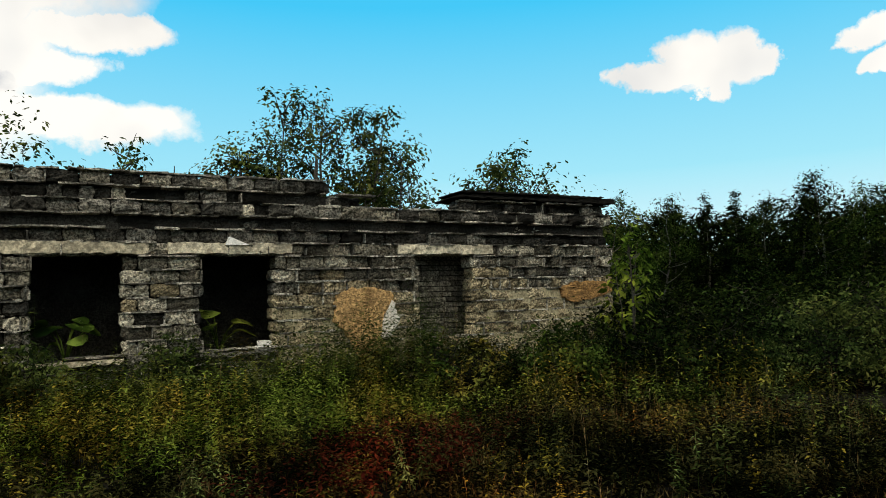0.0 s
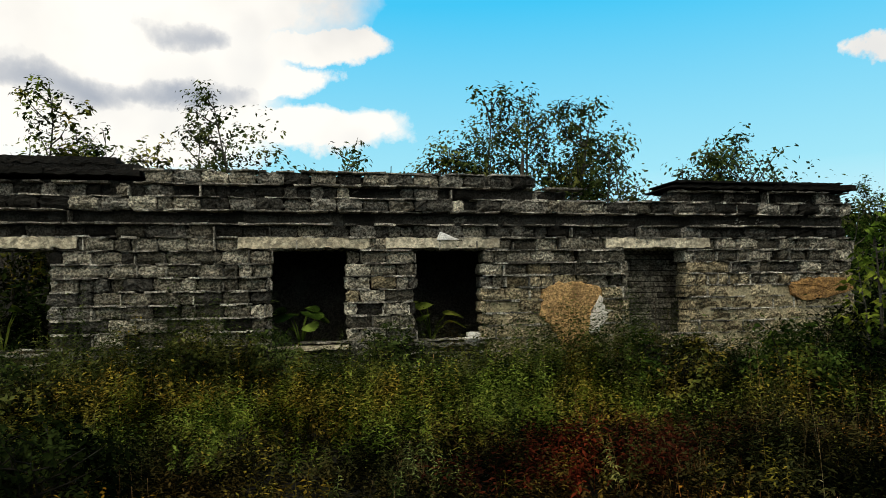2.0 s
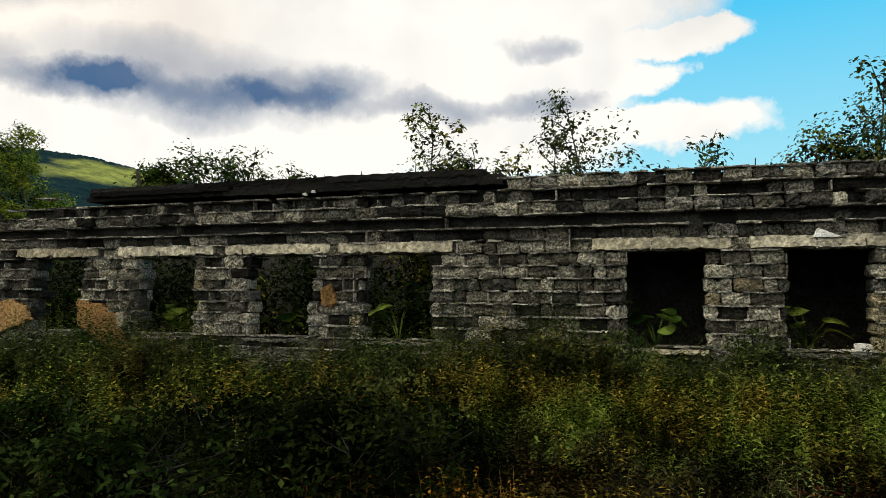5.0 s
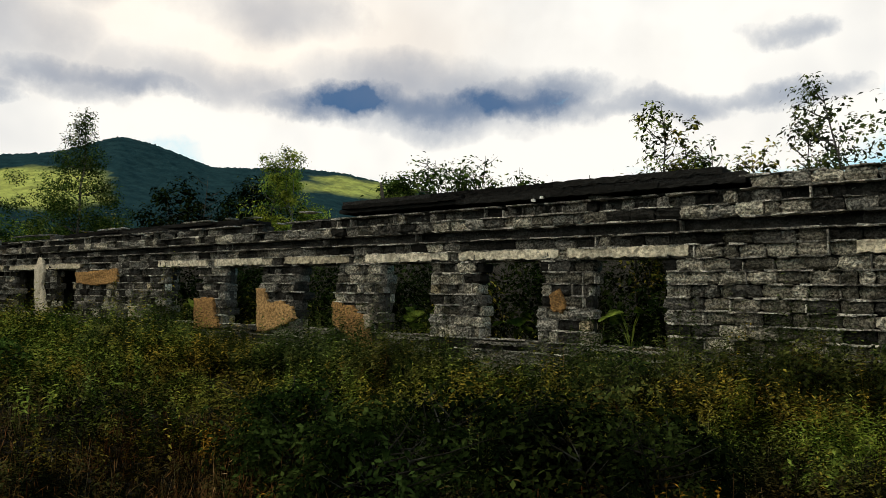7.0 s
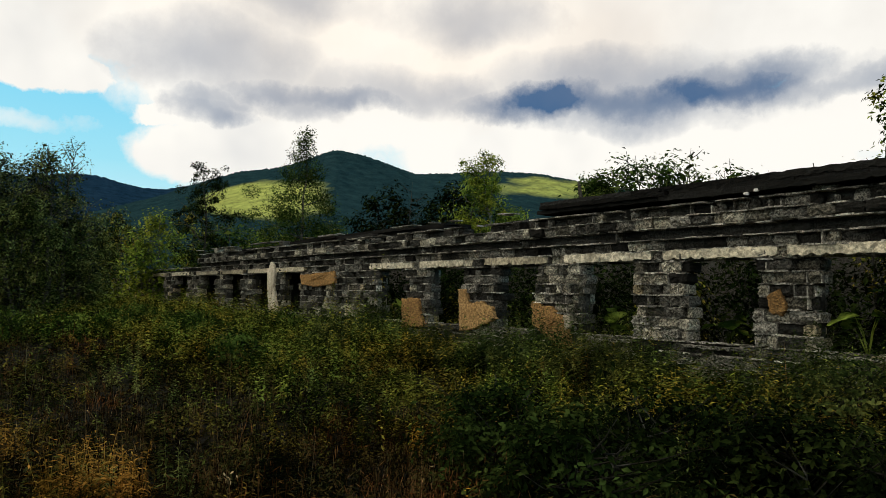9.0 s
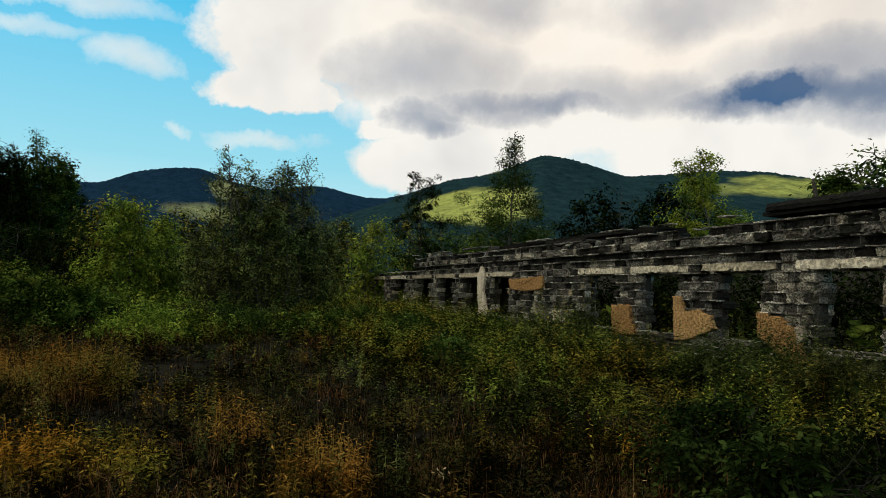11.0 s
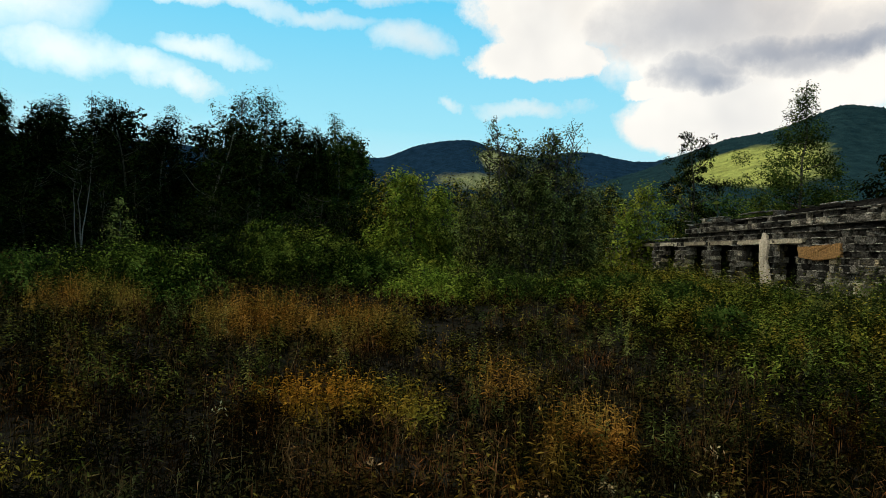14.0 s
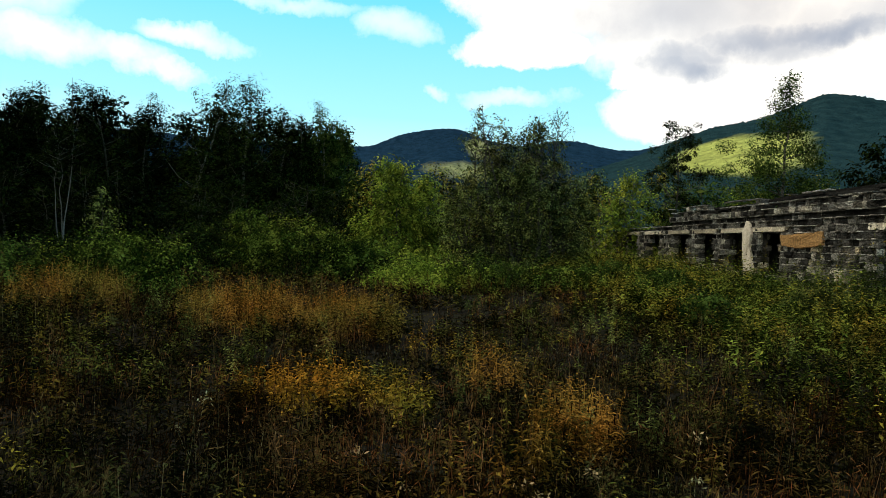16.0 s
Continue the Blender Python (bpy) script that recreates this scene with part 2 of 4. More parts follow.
FLOWER = leafy("pale_umbel", (0.1, 0.105, 0.06), (0.18, 0.18, 0.1), (0.28, 0.28, 0.18))


# ---- meshes ----
def mesh_of(name, verts, faces, material, smooth=False):
    """A mesh from arrays of points and of quads."""
    verts, faces = np.asarray(verts, np.float32), np.asarray(faces, np.int32)
    me = bpy.data.meshes.new(name)
    me.vertices.add(len(verts))
    me.vertices.foreach_set("co", verts.ravel())
    me.loops.add(faces.size)
    me.loops.foreach_set("vertex_index", faces.ravel())
    me.polygons.add(len(faces))
    me.polygons.foreach_set("loop_start", np.arange(len(faces), dtype=np.int32) * faces.shape[1])
    me.update(calc_edges=True)
    me.polygons.foreach_set("use_smooth", np.full(len(faces), smooth))
    me.validate()
    me.materials.append(material)
    return me


def child(name, me, parent, label=""):
    ob = new(name, me)
    ob.parent = parent
    return tagged(ob, label) if label else ob


def thing(name, label, category, at=(0, 0, 0), group="", kind=""):
    ob = new(name)
    ob.location = at
    return tagged(ob, label, category, group, kind)


class Pile:
    """Gathers quads into one mesh."""

    def __init__(self):
        self.v, self.f, self.n = [], [], 0

    def add(self, v, f):
        v, f = np.asarray(v, float), np.asarray(f)
        self.v.append(v)
        self.f.append(f + self.n)
        self.n += len(v)

    def box(self, x0, x1, y0, y1, z0, z1, jitter=0.0):
        v = np.array([(x, y, z) for x in (x0, x1) for y in (y0, y1) for z in (z0, z1)], float)
        if jitter:
            v += rng.uniform(-jitter, jitter, v.shape)
        self.add(v, [(0, 1, 3, 2), (4, 6, 7, 5), (0, 4, 5, 1), (2, 3, 7, 6), (0, 2, 6, 4), (1, 5, 7, 3)])

    def mesh(self, name, material, smooth=False):
        return mesh_of(name, np.concatenate(self.v), np.concatenate(self.f), material, smooth)


def slab_grid(nx, nz, w, h, depth, rough, seed):
    """A block: a rough face of nx by nz cells, centred on x, from z 0 to h, its face at y 0, running back by depth."""
    r = np.random.default_rng(seed)
    xs, zs = np.linspace(-w / 2, w / 2, nx + 1), np.linspace(0, h, nz + 1)
    v, f = [], []
    for i, z in enumerate(zs):
        for j, x in enumerate(xs):
            edge = i in (0, nz) or j in (0, nx)
            # worn, rounded corners
            cut = rough * r.uniform(0.1, 0.75) if i in (0, nz) and j in (0, nx) else 0.0
            x2, z2 = x - math.copysign(cut, x), z + (cut if i == 0 else -cut) * 0.7
            v.append((x2 + r.uniform(-1, 1) * rough * 0.5, abs(r.normal()) * rough * 0.95 + (rough * 0.8 if edge else 0) + cut * 0.8, z2 + r.uniform(-1, 0.6) * rough * 0.5))
    ring = [(0, j) for j in range(nx)] + [(i, nx) for i in range(nz)] + [(nz, j) for j in range(nx, 0, -1)] + [(i, 0) for i in range(nz, 0, -1)]
    for i in range(nz):
        for j in range(nx):
            a = i * (nx + 1) + j
            f.append((a, a + 1, a + nx + 2, a + nx + 1))
    base = len(v)
    for i, j in ring:
        x, y, z = v[i * (nx + 1) + j]
        v.append((x, depth, z))
    for k, (i, j) in enumerate(ring):
        i2, j2 = ring[(k + 1) % len(ring)]
        f.append((i2 * (nx + 1) + j2, i * (nx + 1) + j, base + k, base + (k + 1) % len(ring)))
    return np.array(v), np.array(f)


def tube(pile, path, radii, sides=6):
    path = np.asarray(path, float)
    n = len(path)
    v = []
    for i in range(n):
        t = path[min(i + 1, n - 1)] - path[max(i - 1, 0)]
        t /= np.linalg.norm(t) + 1e-9
        u = np.cross(t, (0.3, 0.9, 0.1))
        u /= np.linalg.norm(u) + 1e-9
        w = np.cross(t, u)
        for k in range(sides):
            q = 2 * np.pi * k / sides
            v.append(path[i] + radii[i] * (np.cos(q) * u + np.sin(q) * w))
    f = [(i * sides + k, i * sides + (k + 1) % sides, (i + 1) * sides + (k + 1) % sides, (i + 1) * sides + k) for i in range(n - 1) for k in range(sides)]
    pile.add(v, f)


# ---- ground ----
def ground_height(x, y):
    return 0.12 * np.sin(x * 0.21 + 1.0) * np.sin(y * 0.17) + 0.05 * np.sin(x * 0.9) * np.cos(y * 0.8)


def build_ground():
    rad = np.concatenate([[0.0], np.geomspace(1.0, 4500, 70)])
    ang = np.linspace(0, 2 * np.pi, 121)[:-1]
    R, A = np.meshgrid(rad, ang, indexing="ij")
    x, y = R * np.cos(A), R * np.sin(A)
    z = ground_height(x, y) * np.clip(1.5 - R / 60, 0, 1)
    v = np.stack([x, y, z], -1).reshape(-1, 3)
    na = len(ang)
    f = [(i * na + j, (i + 1) * na + j, (i + 1) * na + (j + 1) % na, i * na + (j + 1) % na) for i in range(len(rad) - 1) for j in range(na)]
    tagged(new("ground", mesh_of("ground", v, f, SOIL, True)), "soil under weeds and dry grass, darkened for the shade between plants", "ground", kind="structure")


build_ground()


# ---- hills ----
def hill(name, label, az, crest, near, far, material, seed, base=0.0):
    """A range of hills: crest heights (degrees up) over degrees left of the wall's normal, rising from near to far metres."""
    a = np.arange(az[0], az[-1] + 0.01, 0.12)
    top = np.interp(a, az, crest)
    k = np.hanning(17)[1:-1] / np.hanning(17).sum()
    top = np.convolve(np.pad(top, 7, "edge"), k, "valid")
    r = np.random.default_rng(seed)
    steps = np.linspace(0, 1, 36)
    v = []
    for s in steps:
        d = near + (far - near) * s
        h = (s ** 1.2) * np.tan(np.radians(top)) * far + EYE * s
        gully = 1 + 0.06 * np.sin(a * 0.6 + 4 * s + seed) * (1 - s) + 0.03 * np.sin(a * 1.3 - 5 * s) * (1 - s)
        h = h * gully + base + r.normal(0, 0.8, len(a)) * (s > 0.97)
        rr = np.radians(a)
        v.append(np.stack([-np.sin(rr) * d, np.cos(rr) * d, h], -1))
    s_end = v[-1].copy()
    s_end[:, :2] *= 1.3
    s_end[:, 2] *= 0.2
    v.append(s_end)
    n = len(a)
    f = [(i * n + j, i * n + j + 1, (i + 1) * n + j + 1, (i + 1) * n + j) for i in range(len(v) - 1) for j in range(n - 1)]
    tagged(new(name, mesh_of(name, np.concatenate(v), f, material, True)), label, "hill", kind="structure")


def hill_material(name, forest, meadow, lower, upper, centre, width, more=None):
    """Woods with a meadow lying between two heights on one flank, haze and sunlight in the colours."""
    m, add = tree_of(name)
    calc, blend = maker(add)
    co = add("ShaderNodeNewGeometry").outputs["Position"]
    sep = add("ShaderNodeSeparateXYZ", {0: co})
    az = calc("MULTIPLY", calc("ARCTAN2", calc("MULTIPLY", sep.outputs[0], -1.0), sep.outputs[1]), 57.2958)
    n = add("ShaderNodeTexNoise", {"Vector": co, "Scale": 0.006, "Detail": 6.0, "Roughness": 0.6})
    n2 = add("ShaderNodeTexNoise", {"Vector": co, "Scale": 0.045, "Detail": 6.0, "Roughness": 0.75})
    da = calc("MULTIPLY", calc("SUBTRACT", az, centre), 1 / width)
    dz = calc("MULTIPLY", calc("SUBTRACT", sep.outputs[2], (lower + upper) / 2), 2 / (upper - lower))
    g = calc("SUBTRACT", 1.0, calc("ADD", calc("MULTIPLY", da, da), calc("MULTIPLY", dz, dz)))
    if more:
        da = calc("MULTIPLY", calc("SUBTRACT", az, more[0]), 1 / more[1])
        dz = calc("MULTIPLY", calc("SUBTRACT", sep.outputs[2], more[2]), 1 / more[3])
        g = calc("MAXIMUM", g, calc("SUBTRACT", 0.7, calc("ADD", calc("MULTIPLY", da, da), calc("MULTIPLY", dz, dz))))
    g = calc("ADD", g, calc("MULTIPLY", calc("SUBTRACT", n.outputs[0], 0.5), 3.0))
    g = calc("MULTIPLY", g, 1.6, clamp=True)
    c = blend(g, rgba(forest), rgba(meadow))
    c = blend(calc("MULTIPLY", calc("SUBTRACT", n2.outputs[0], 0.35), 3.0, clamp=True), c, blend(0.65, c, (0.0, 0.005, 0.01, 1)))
    b = add("ShaderNodeBump", {"Strength": 1.0, "Distance": 12.0, "Height": n2.outputs[0]})
    p = add("ShaderNodeBsdfPrincipled", {"Base Color": c, "Roughness": 1.0, "Specular IOR Level": 0.0, "Normal": b.outputs[0]})
    add("ShaderNodeOutputMaterial", {0: p.outputs[0]})
    return m


# distance haze is mixed into the woods' blue, sunlight into the meadow tone
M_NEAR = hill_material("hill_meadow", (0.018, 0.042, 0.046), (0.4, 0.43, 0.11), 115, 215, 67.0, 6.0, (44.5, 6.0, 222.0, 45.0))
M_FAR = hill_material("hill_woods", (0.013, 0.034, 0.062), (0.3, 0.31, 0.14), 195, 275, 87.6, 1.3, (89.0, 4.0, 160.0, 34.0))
hill("mountain", "hazed green mountain with a pale sunlit meadow painted on its flank", [30, 36, 42, 45.2, 48.4, 52.2, 55.2, 57.3, 59.7, 61.9, 64, 66, 69.5, 72.5, 75, 80],
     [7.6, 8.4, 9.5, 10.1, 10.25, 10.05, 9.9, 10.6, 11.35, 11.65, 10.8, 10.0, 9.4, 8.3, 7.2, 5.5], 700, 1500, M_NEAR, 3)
hill("far_hill", "wooded hills with a bare cliff, blue haze and shade in their colour", [70, 72.2, 75, 77, 79.5, 81.3, 84, 86.7, 89.3, 91.3, 94.1, 96.4, 102, 115, 130],
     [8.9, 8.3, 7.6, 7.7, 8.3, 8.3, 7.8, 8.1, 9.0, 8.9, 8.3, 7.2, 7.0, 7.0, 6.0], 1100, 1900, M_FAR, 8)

# ---- wall ----
WALL_Y, COURSE, THICK = 10.7, 0.2, 0.4
FLOOR_Z = 0.9          # sills
HEAD_Z = 2.35          # underside of the lintels
LINTEL_Z = 2.55
WALL_L, WALL_R = -62.0, 9.45
OPENINGS = [(5.18, 6.2), (1.63, 2.66), (-0.56, 0.52), (-4.85, -3.68), (-7.08, -5.9), (-9.46, -8.24), (-12.0, -10.85),
            (-14.65, -13.35), (-17.2, -15.9), (-23.85, -22.45), (-26.6, -25.15), (-29.8, -28.0), (-33.0, -31.1), (-37.0, -35.0), (-41.0, -39.0)]


def wall_top(x):
    top = float(np.interp(x, [-62, -48, -41, -33.6, -33.4, -24, -13, -11.5, -10.8, -2.5, -2.4, 3.7, 3.9, 4.6, 5.95, 6.0, 9.45],
                          [2.0, 2.35, 2.75, 2.75, 3.46, 3.47, 3.46, 3.45, 3.45, 3.45, 3.56, 3.57, 3.4, 3.2, 3.18, 3.4, 3.4]))
    # the crumbled far crest
    bite = max(0.0, math.sin(1.3 * x) + 0.7 * math.sin(2.9 * x + 1.0) + 0.4 * math.sin(6.1 * x))
    return top - 0.2 * bite * min(1.0, max(0.0, (-11.0 - x) / 2))


def runs(z):
    """Stretches of solid wall at a height."""
    x = WALL_L
    for a, b in sorted(OPENINGS):
        if FLOOR_Z - 0.01 <= z < HEAD_Z - 0.01:
            yield x, a
            x = b
    yield x, WALL_R


def build_wall():
    core = Pile()
    for z0, z1 in ((-0.3, FLOOR_Z - 0.03), (FLOOR_Z - 0.03, HEAD_Z + 0.03)):
        for a, b in runs(max(z0 + 0.05, 0) if z0 < 0 else 1.5):
            core.box(a + (0.06 if a > WALL_L else 0), b - 0.06, WALL_Y + 0.21, WALL_Y + THICK - 0.06, z0, z1)
    x = WALL_L
    while x < WALL_R - 0.1:
        x1 = min(x + 0.5, WALL_R - 0.06)
        core.box(x, x1, WALL_Y + 0.21, WALL_Y + THICK - 0.06, HEAD_Z + 0.03, min(wall_top(x), wall_top(x1)) - 0.06)
        x = x1
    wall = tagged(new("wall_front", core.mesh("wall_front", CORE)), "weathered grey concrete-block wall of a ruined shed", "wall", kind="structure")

    shapes = {}
    for w in (0.39, 0.19):
        for k in range(8):
            v, f = slab_grid(6 if w > 0.3 else 3, 4, w, 0.182, THICK - 0.02, 0.03, 100 + k + int(w * 1000))
            shapes[w, k] = (v, f, [mesh_of("block", v, f, m) for m in (BLOCK, BLOCK_OCHRE, BLOCK_DARK)])
    far = [Pile(), Pile(), Pile()]
    ribs = Pile()
    singles = []
    row = 0
    z = LINTEL_Z - 13 * COURSE
    while z < 3.5:
        for a, b in runs(z + 0.02):
            ragged = 1.0 if a < -4 else 0.4
            a += rng.uniform(-0.05, 0.09) * ragged if a > WALL_L else 0
            b -= rng.uniform(-0.05, 0.09) * ragged if b < WALL_R else 0
            x = a
            first = True
            while x < b - 0.05:
                w = 0.19 if (first and row % 2) or rng.random() < (0.75 if row in (16, 9) else 0.16) else 0.39
                first = False
                end = min(x + w + 0.01, b)
                if b - end < 0.08:
                    end = b
                xm, width = (x + end) / 2, end - x - 0.012
                ruin = 0.05 + 0.2 * (xm < -11.5)
                if z + 0.15 < wall_top(xm) + rng.uniform(-ruin, 0.06) and not (rng.random() < 0.012 and z > 2.6):
                    ochre = xm > 2.7 and z < 1.75 + 0.25 * math.sin(xm * 2.1) or z < 1.9 and rng.random() < 0.03
                    high = z > LINTEL_Z - 0.02
                    worn = rng.choice([0.0, 0.02, 0.045, 0.08, 0.14], p=[0.3, 0.25, 0.2, 0.14, 0.11]) + 0.025 * max(0.0, math.sin(xm * 1.1 + z * 2.7) + 0.6 * math.sin(xm * 2.9 - z * 4.0))
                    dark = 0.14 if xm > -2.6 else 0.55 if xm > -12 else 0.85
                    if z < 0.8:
                        dark = 1.0      # the foot of the wall is all dark blocks
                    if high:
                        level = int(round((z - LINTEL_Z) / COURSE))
                        # set-back courses and holes get dark blocks: recess shade put into the colour
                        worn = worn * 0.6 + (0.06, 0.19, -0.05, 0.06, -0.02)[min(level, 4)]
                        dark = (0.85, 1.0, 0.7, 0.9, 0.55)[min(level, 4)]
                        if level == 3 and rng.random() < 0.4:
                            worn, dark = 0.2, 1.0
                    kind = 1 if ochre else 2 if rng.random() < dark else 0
                    if ochre:
                        worn *= 0.3
                    key = (0.39 if width > 0.26 else 0.19, int(rng.integers(8)))
                    v, f, meshes = shapes[key]
                    sx = width / key[0]
                    if -3.2 < xm < 9.5 and z > 0.5:
                        singles.append((abs(xm - 1.5), (xm, WALL_Y + worn, z), sx, meshes[kind]))
                    else:
                        far[kind].add(v * (sx, 1, 1) + (xm, WALL_Y + worn, z), f)
                    # upright joint
                    if rng.random() < (0.1 if high else 0.35 if xm > -12 else 0.12):
                        ribs.box(end - 0.014, end + 0.006, WALL_Y + rng.uniform(0.0, 0.03), WALL_Y + 0.2, z, z + 0.185 * rng.uniform(0.6, 1), 0.004)
                x = end
            # bed joint: a ragged ledge left standing by the worn blocks
            x, b = a + 0.05, b - 0.05
            while x < b - 0.02:
                upper = z > LINTEL_Z - 0.02
                end = min(x + (rng.uniform(0.07, 0.28) if upper else rng.uniform(0.06, 0.26)), b)
                if z + 0.1 < wall_top((x + end) / 2) and rng.random() < (0.86 if upper else 0.82):
                    out = (-0.015 + 0.03 * math.sin(x * 1.7 + z * 9) + rng.uniform(-0.025, 0.03)) if upper else 0.008 + 0.02 * math.sin(x * 2.3 + z * 7) + rng.uniform(-0.02, 0.025)
                    ribs.box(x, end, WALL_Y + out, WALL_Y + 0.22, z + 0.183 - rng.uniform(0, 0.012), z + 0.199 + rng.uniform(-0.004, 0.006), 0.011)
                x = end
        z += COURSE
        row += 1
    singles.sort(key=lambda s: s[0])
    for _, at, sx, me in singles[:300]:
        ob = child("block", me, wall)
        ob.location, ob.scale = at, (sx, 1, 1)
    for _, at, sx, me in singles[300:]:
        v, f, _m = shapes[0.39 if me.vertices[6].co.x > 0.15 else 0.19, 0]
        far[[BLOCK, BLOCK_OCHRE, BLOCK_DARK].index(me.materials[0])].add(v * (sx, 1, 1) + at, f)
    for pile, m, label in ((far[0], BLOCK, ""), (far[1], BLOCK_OCHRE, "ochre-washed blocks"), (far[2], BLOCK_DARK, "blocks dark with soot and with painted recess shade")):
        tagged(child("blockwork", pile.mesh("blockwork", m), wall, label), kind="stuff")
    tagged(child("mortar_joint", ribs.mesh("mortar_joint", MORTAR), wall, "pale ragged mortar joints"), kind="stuff")
    return wall


WALL = build_wall()


def beam(name, x0, x1, y0, y1, z0, z1, material, parent, label="", rough=0.012, seed=0, broken=0.0):
    """A worn bar: many cross-sections, its lower edge chipped."""
    r = np.random.default_rng(seed)
    n = max(3, int((x1 - x0) / 0.07))
    v, f = [], []
    for i, x in enumerate(np.linspace(x0, x1, n + 1)):
        chip = broken * max(0.0, r.normal()) if 0 < i < n else broken * abs(r.normal())
        for y, z in ((y0, z0 + chip), (y0, (z0 + z1) / 2), (y0, z1), (y1, z1), (y1, z0 + chip * 0.5)):
            v.append((x + r.normal() * rough * 0.3, y + r.normal() * rough * 0.6, z + r.normal() * rough * 0.6))
    for i in range(n):
        for k in range(5):
            a, b = i * 5 + k, i * 5 + (k + 1) % 5
            f.append((a, b, b + 5, a + 5))
    p = len(v)
    for s in (0, n):
        v.append(np.mean(v[s * 5:s * 5 + 5], axis=0))
        for k in (0, 2):
            f.append((s * 5 + k, s * 5 + k + 1, s * 5 + k + 2, len(v) - 1))
        f.append((s * 5 + 4, s * 5, len(v) - 1, s * 5 + 4))
    f = [q for q in f if len(set(q)) == 4]
    me = mesh_of(name, v, f, material)
    return child(name, me, parent, label)


for i, (a, b) in enumerate(OPENINGS):
    lo, hi = {0: (4.78, 6.66), 1: (1.15, 2.97), 2: (-1.07, 0.9), 3: (-5.31, -3.29)}.get(i, (a - 0.48, b + 0.42))
    beam("lintel", lo, hi, WALL_Y + 0.012, WALL_Y + THICK, HEAD_Z + 0.02, LINTEL_Z - 0.015, LINTEL, WALL, "pale chipped concrete lintel", seed=i, broken=0.012 if i < 3 else 0.02, rough=0.01)
    if i not in (0,):
        beam("window_sill", a - 0.05, b + 0.05, WALL_Y - 0.06, WALL_Y + THICK, FLOOR_Z - 0.06, FLOOR_Z - 0.003, LINTEL if i == 2 else BLOCK_DARK, WALL, "broken concrete sill", seed=40 + i, broken=0.015)

# tar-felt roof edges, in ragged layers
def felt(x0, x1, z0, z1, seed, back=0.0):
    root = thing("roof_edge", "black layered tar-felt edge of the broken roof", "roof")
    r = np.random.default_rng(seed)
    n = 3
    for k in range(n):
        x = x0 + r.uniform(0, 0.3)
        za, zb = z0 + (z1 - z0) * k / n, z0 + (z1 - z0) * (k + 1) / n + 0.012
        while x < x1 - 0.3:
            e = min(x + r.uniform(1.2, 3.2), x1)
            beam("felt_layer", x, e, WALL_Y + back - r.uniform(-0.03, 0.1), WALL_Y + back + 0.9, za + r.uniform(-0.01, 0.01), zb + r.uniform(-0.015, 0.015), TAR, root, rough=0.008, seed=int(r.integers(1e6)), broken=0.012)
            x = e + r.uniform(-0.05, 0.05)


felt(-10.9, -2.45, 3.43, 3.68, 1)
felt(-24.0, -14.6, 3.33, 3.56, 2, 0.45)
felt(5.92, 9.52, 3.37, 3.5, 3)
felt(-33.2, -25.5, 3.3, 3.42, 4, 0.45)


def patch(name, label, material, x0, x1, z0, z1, seed, parent, out=0.018, lean=0.0, jag=0.16):
    """A sheet of plaster still clinging to the wall, with a ragged outline and thickness."""
    r = np.random.default_rng(seed)
    n, m = 18, 14
    corner = r.uniform(0, 1.0, 4) * r.integers(0, 2, 4)
    xs, zs = np.linspace(0, 1, n + 1), np.linspace(0, 1, m + 1)
    left = np.cumsum(r.normal(0, jag * 0.3, m + 1)) * 0.4 + abs(r.normal(0, jag * 0.2, m + 1))
    right = np.cumsum(r.normal(0, jag * 0.3, m + 1)) * 0.4 + abs(r.normal(0, jag * 0.2, m + 1))
    top = np.cumsum(r.normal(0, jag * 0.25, n + 1)) * 0.5 + abs(r.normal(0, jag * 0.15, n + 1))
    v, f = [], []
    for i, b in enumerate(zs):
        for j, a in enumerate(xs):
            cut = max(0.0, b - 0.72) * corner[0] if a < 0.5 else max(0.0, b - 0.72) * corner[1]
            low = max(0.0, 0.3 - b) * (corner[2] if a < 0.5 else corner[3])
            l, q = np.clip(left[i], -0.15, 0.42), 1 - np.clip(right[i], -0.15, 0.42)
            l, q = l + (cut + low) * (a < 0.5), q - (cut + low) * (a >= 0.5)
            x = x0 + (x1 - x0) * (l + (q - l) * a) + lean * b
            z = z0 + (z1 - z0) * b * (1 - np.clip(top[j], -0.08, 0.4))
            edge = i in (0, m) or j in (0, n)
            v.append((x, WALL_Y - out + (0.03 if edge else r.normal(0, 0.004)), z))
    for i in range(m):
        for j in range(n):
            a = i * (n + 1) + j
            f.append((a, a + 1, a + n + 2, a + n + 1))
    k = len(v)
    ring = [j for j in range(n)] + [i * (n + 1) + n for i in range(m)] + [m * (n + 1) + j for j in range(n, 0, -1)] + [i * (n + 1) for i in range(m, 0, -1)]
    for i in ring:
        v.append((v[i][0], WALL_Y + 0.09, v[i][2]))
    for q in range(len(ring)):
        f.append((ring[(q + 1) % len(ring)], ring[q], k + q, k + (q + 1) % len(ring)))
    return child(name, mesh_of(name, v, f, material), parent, label)


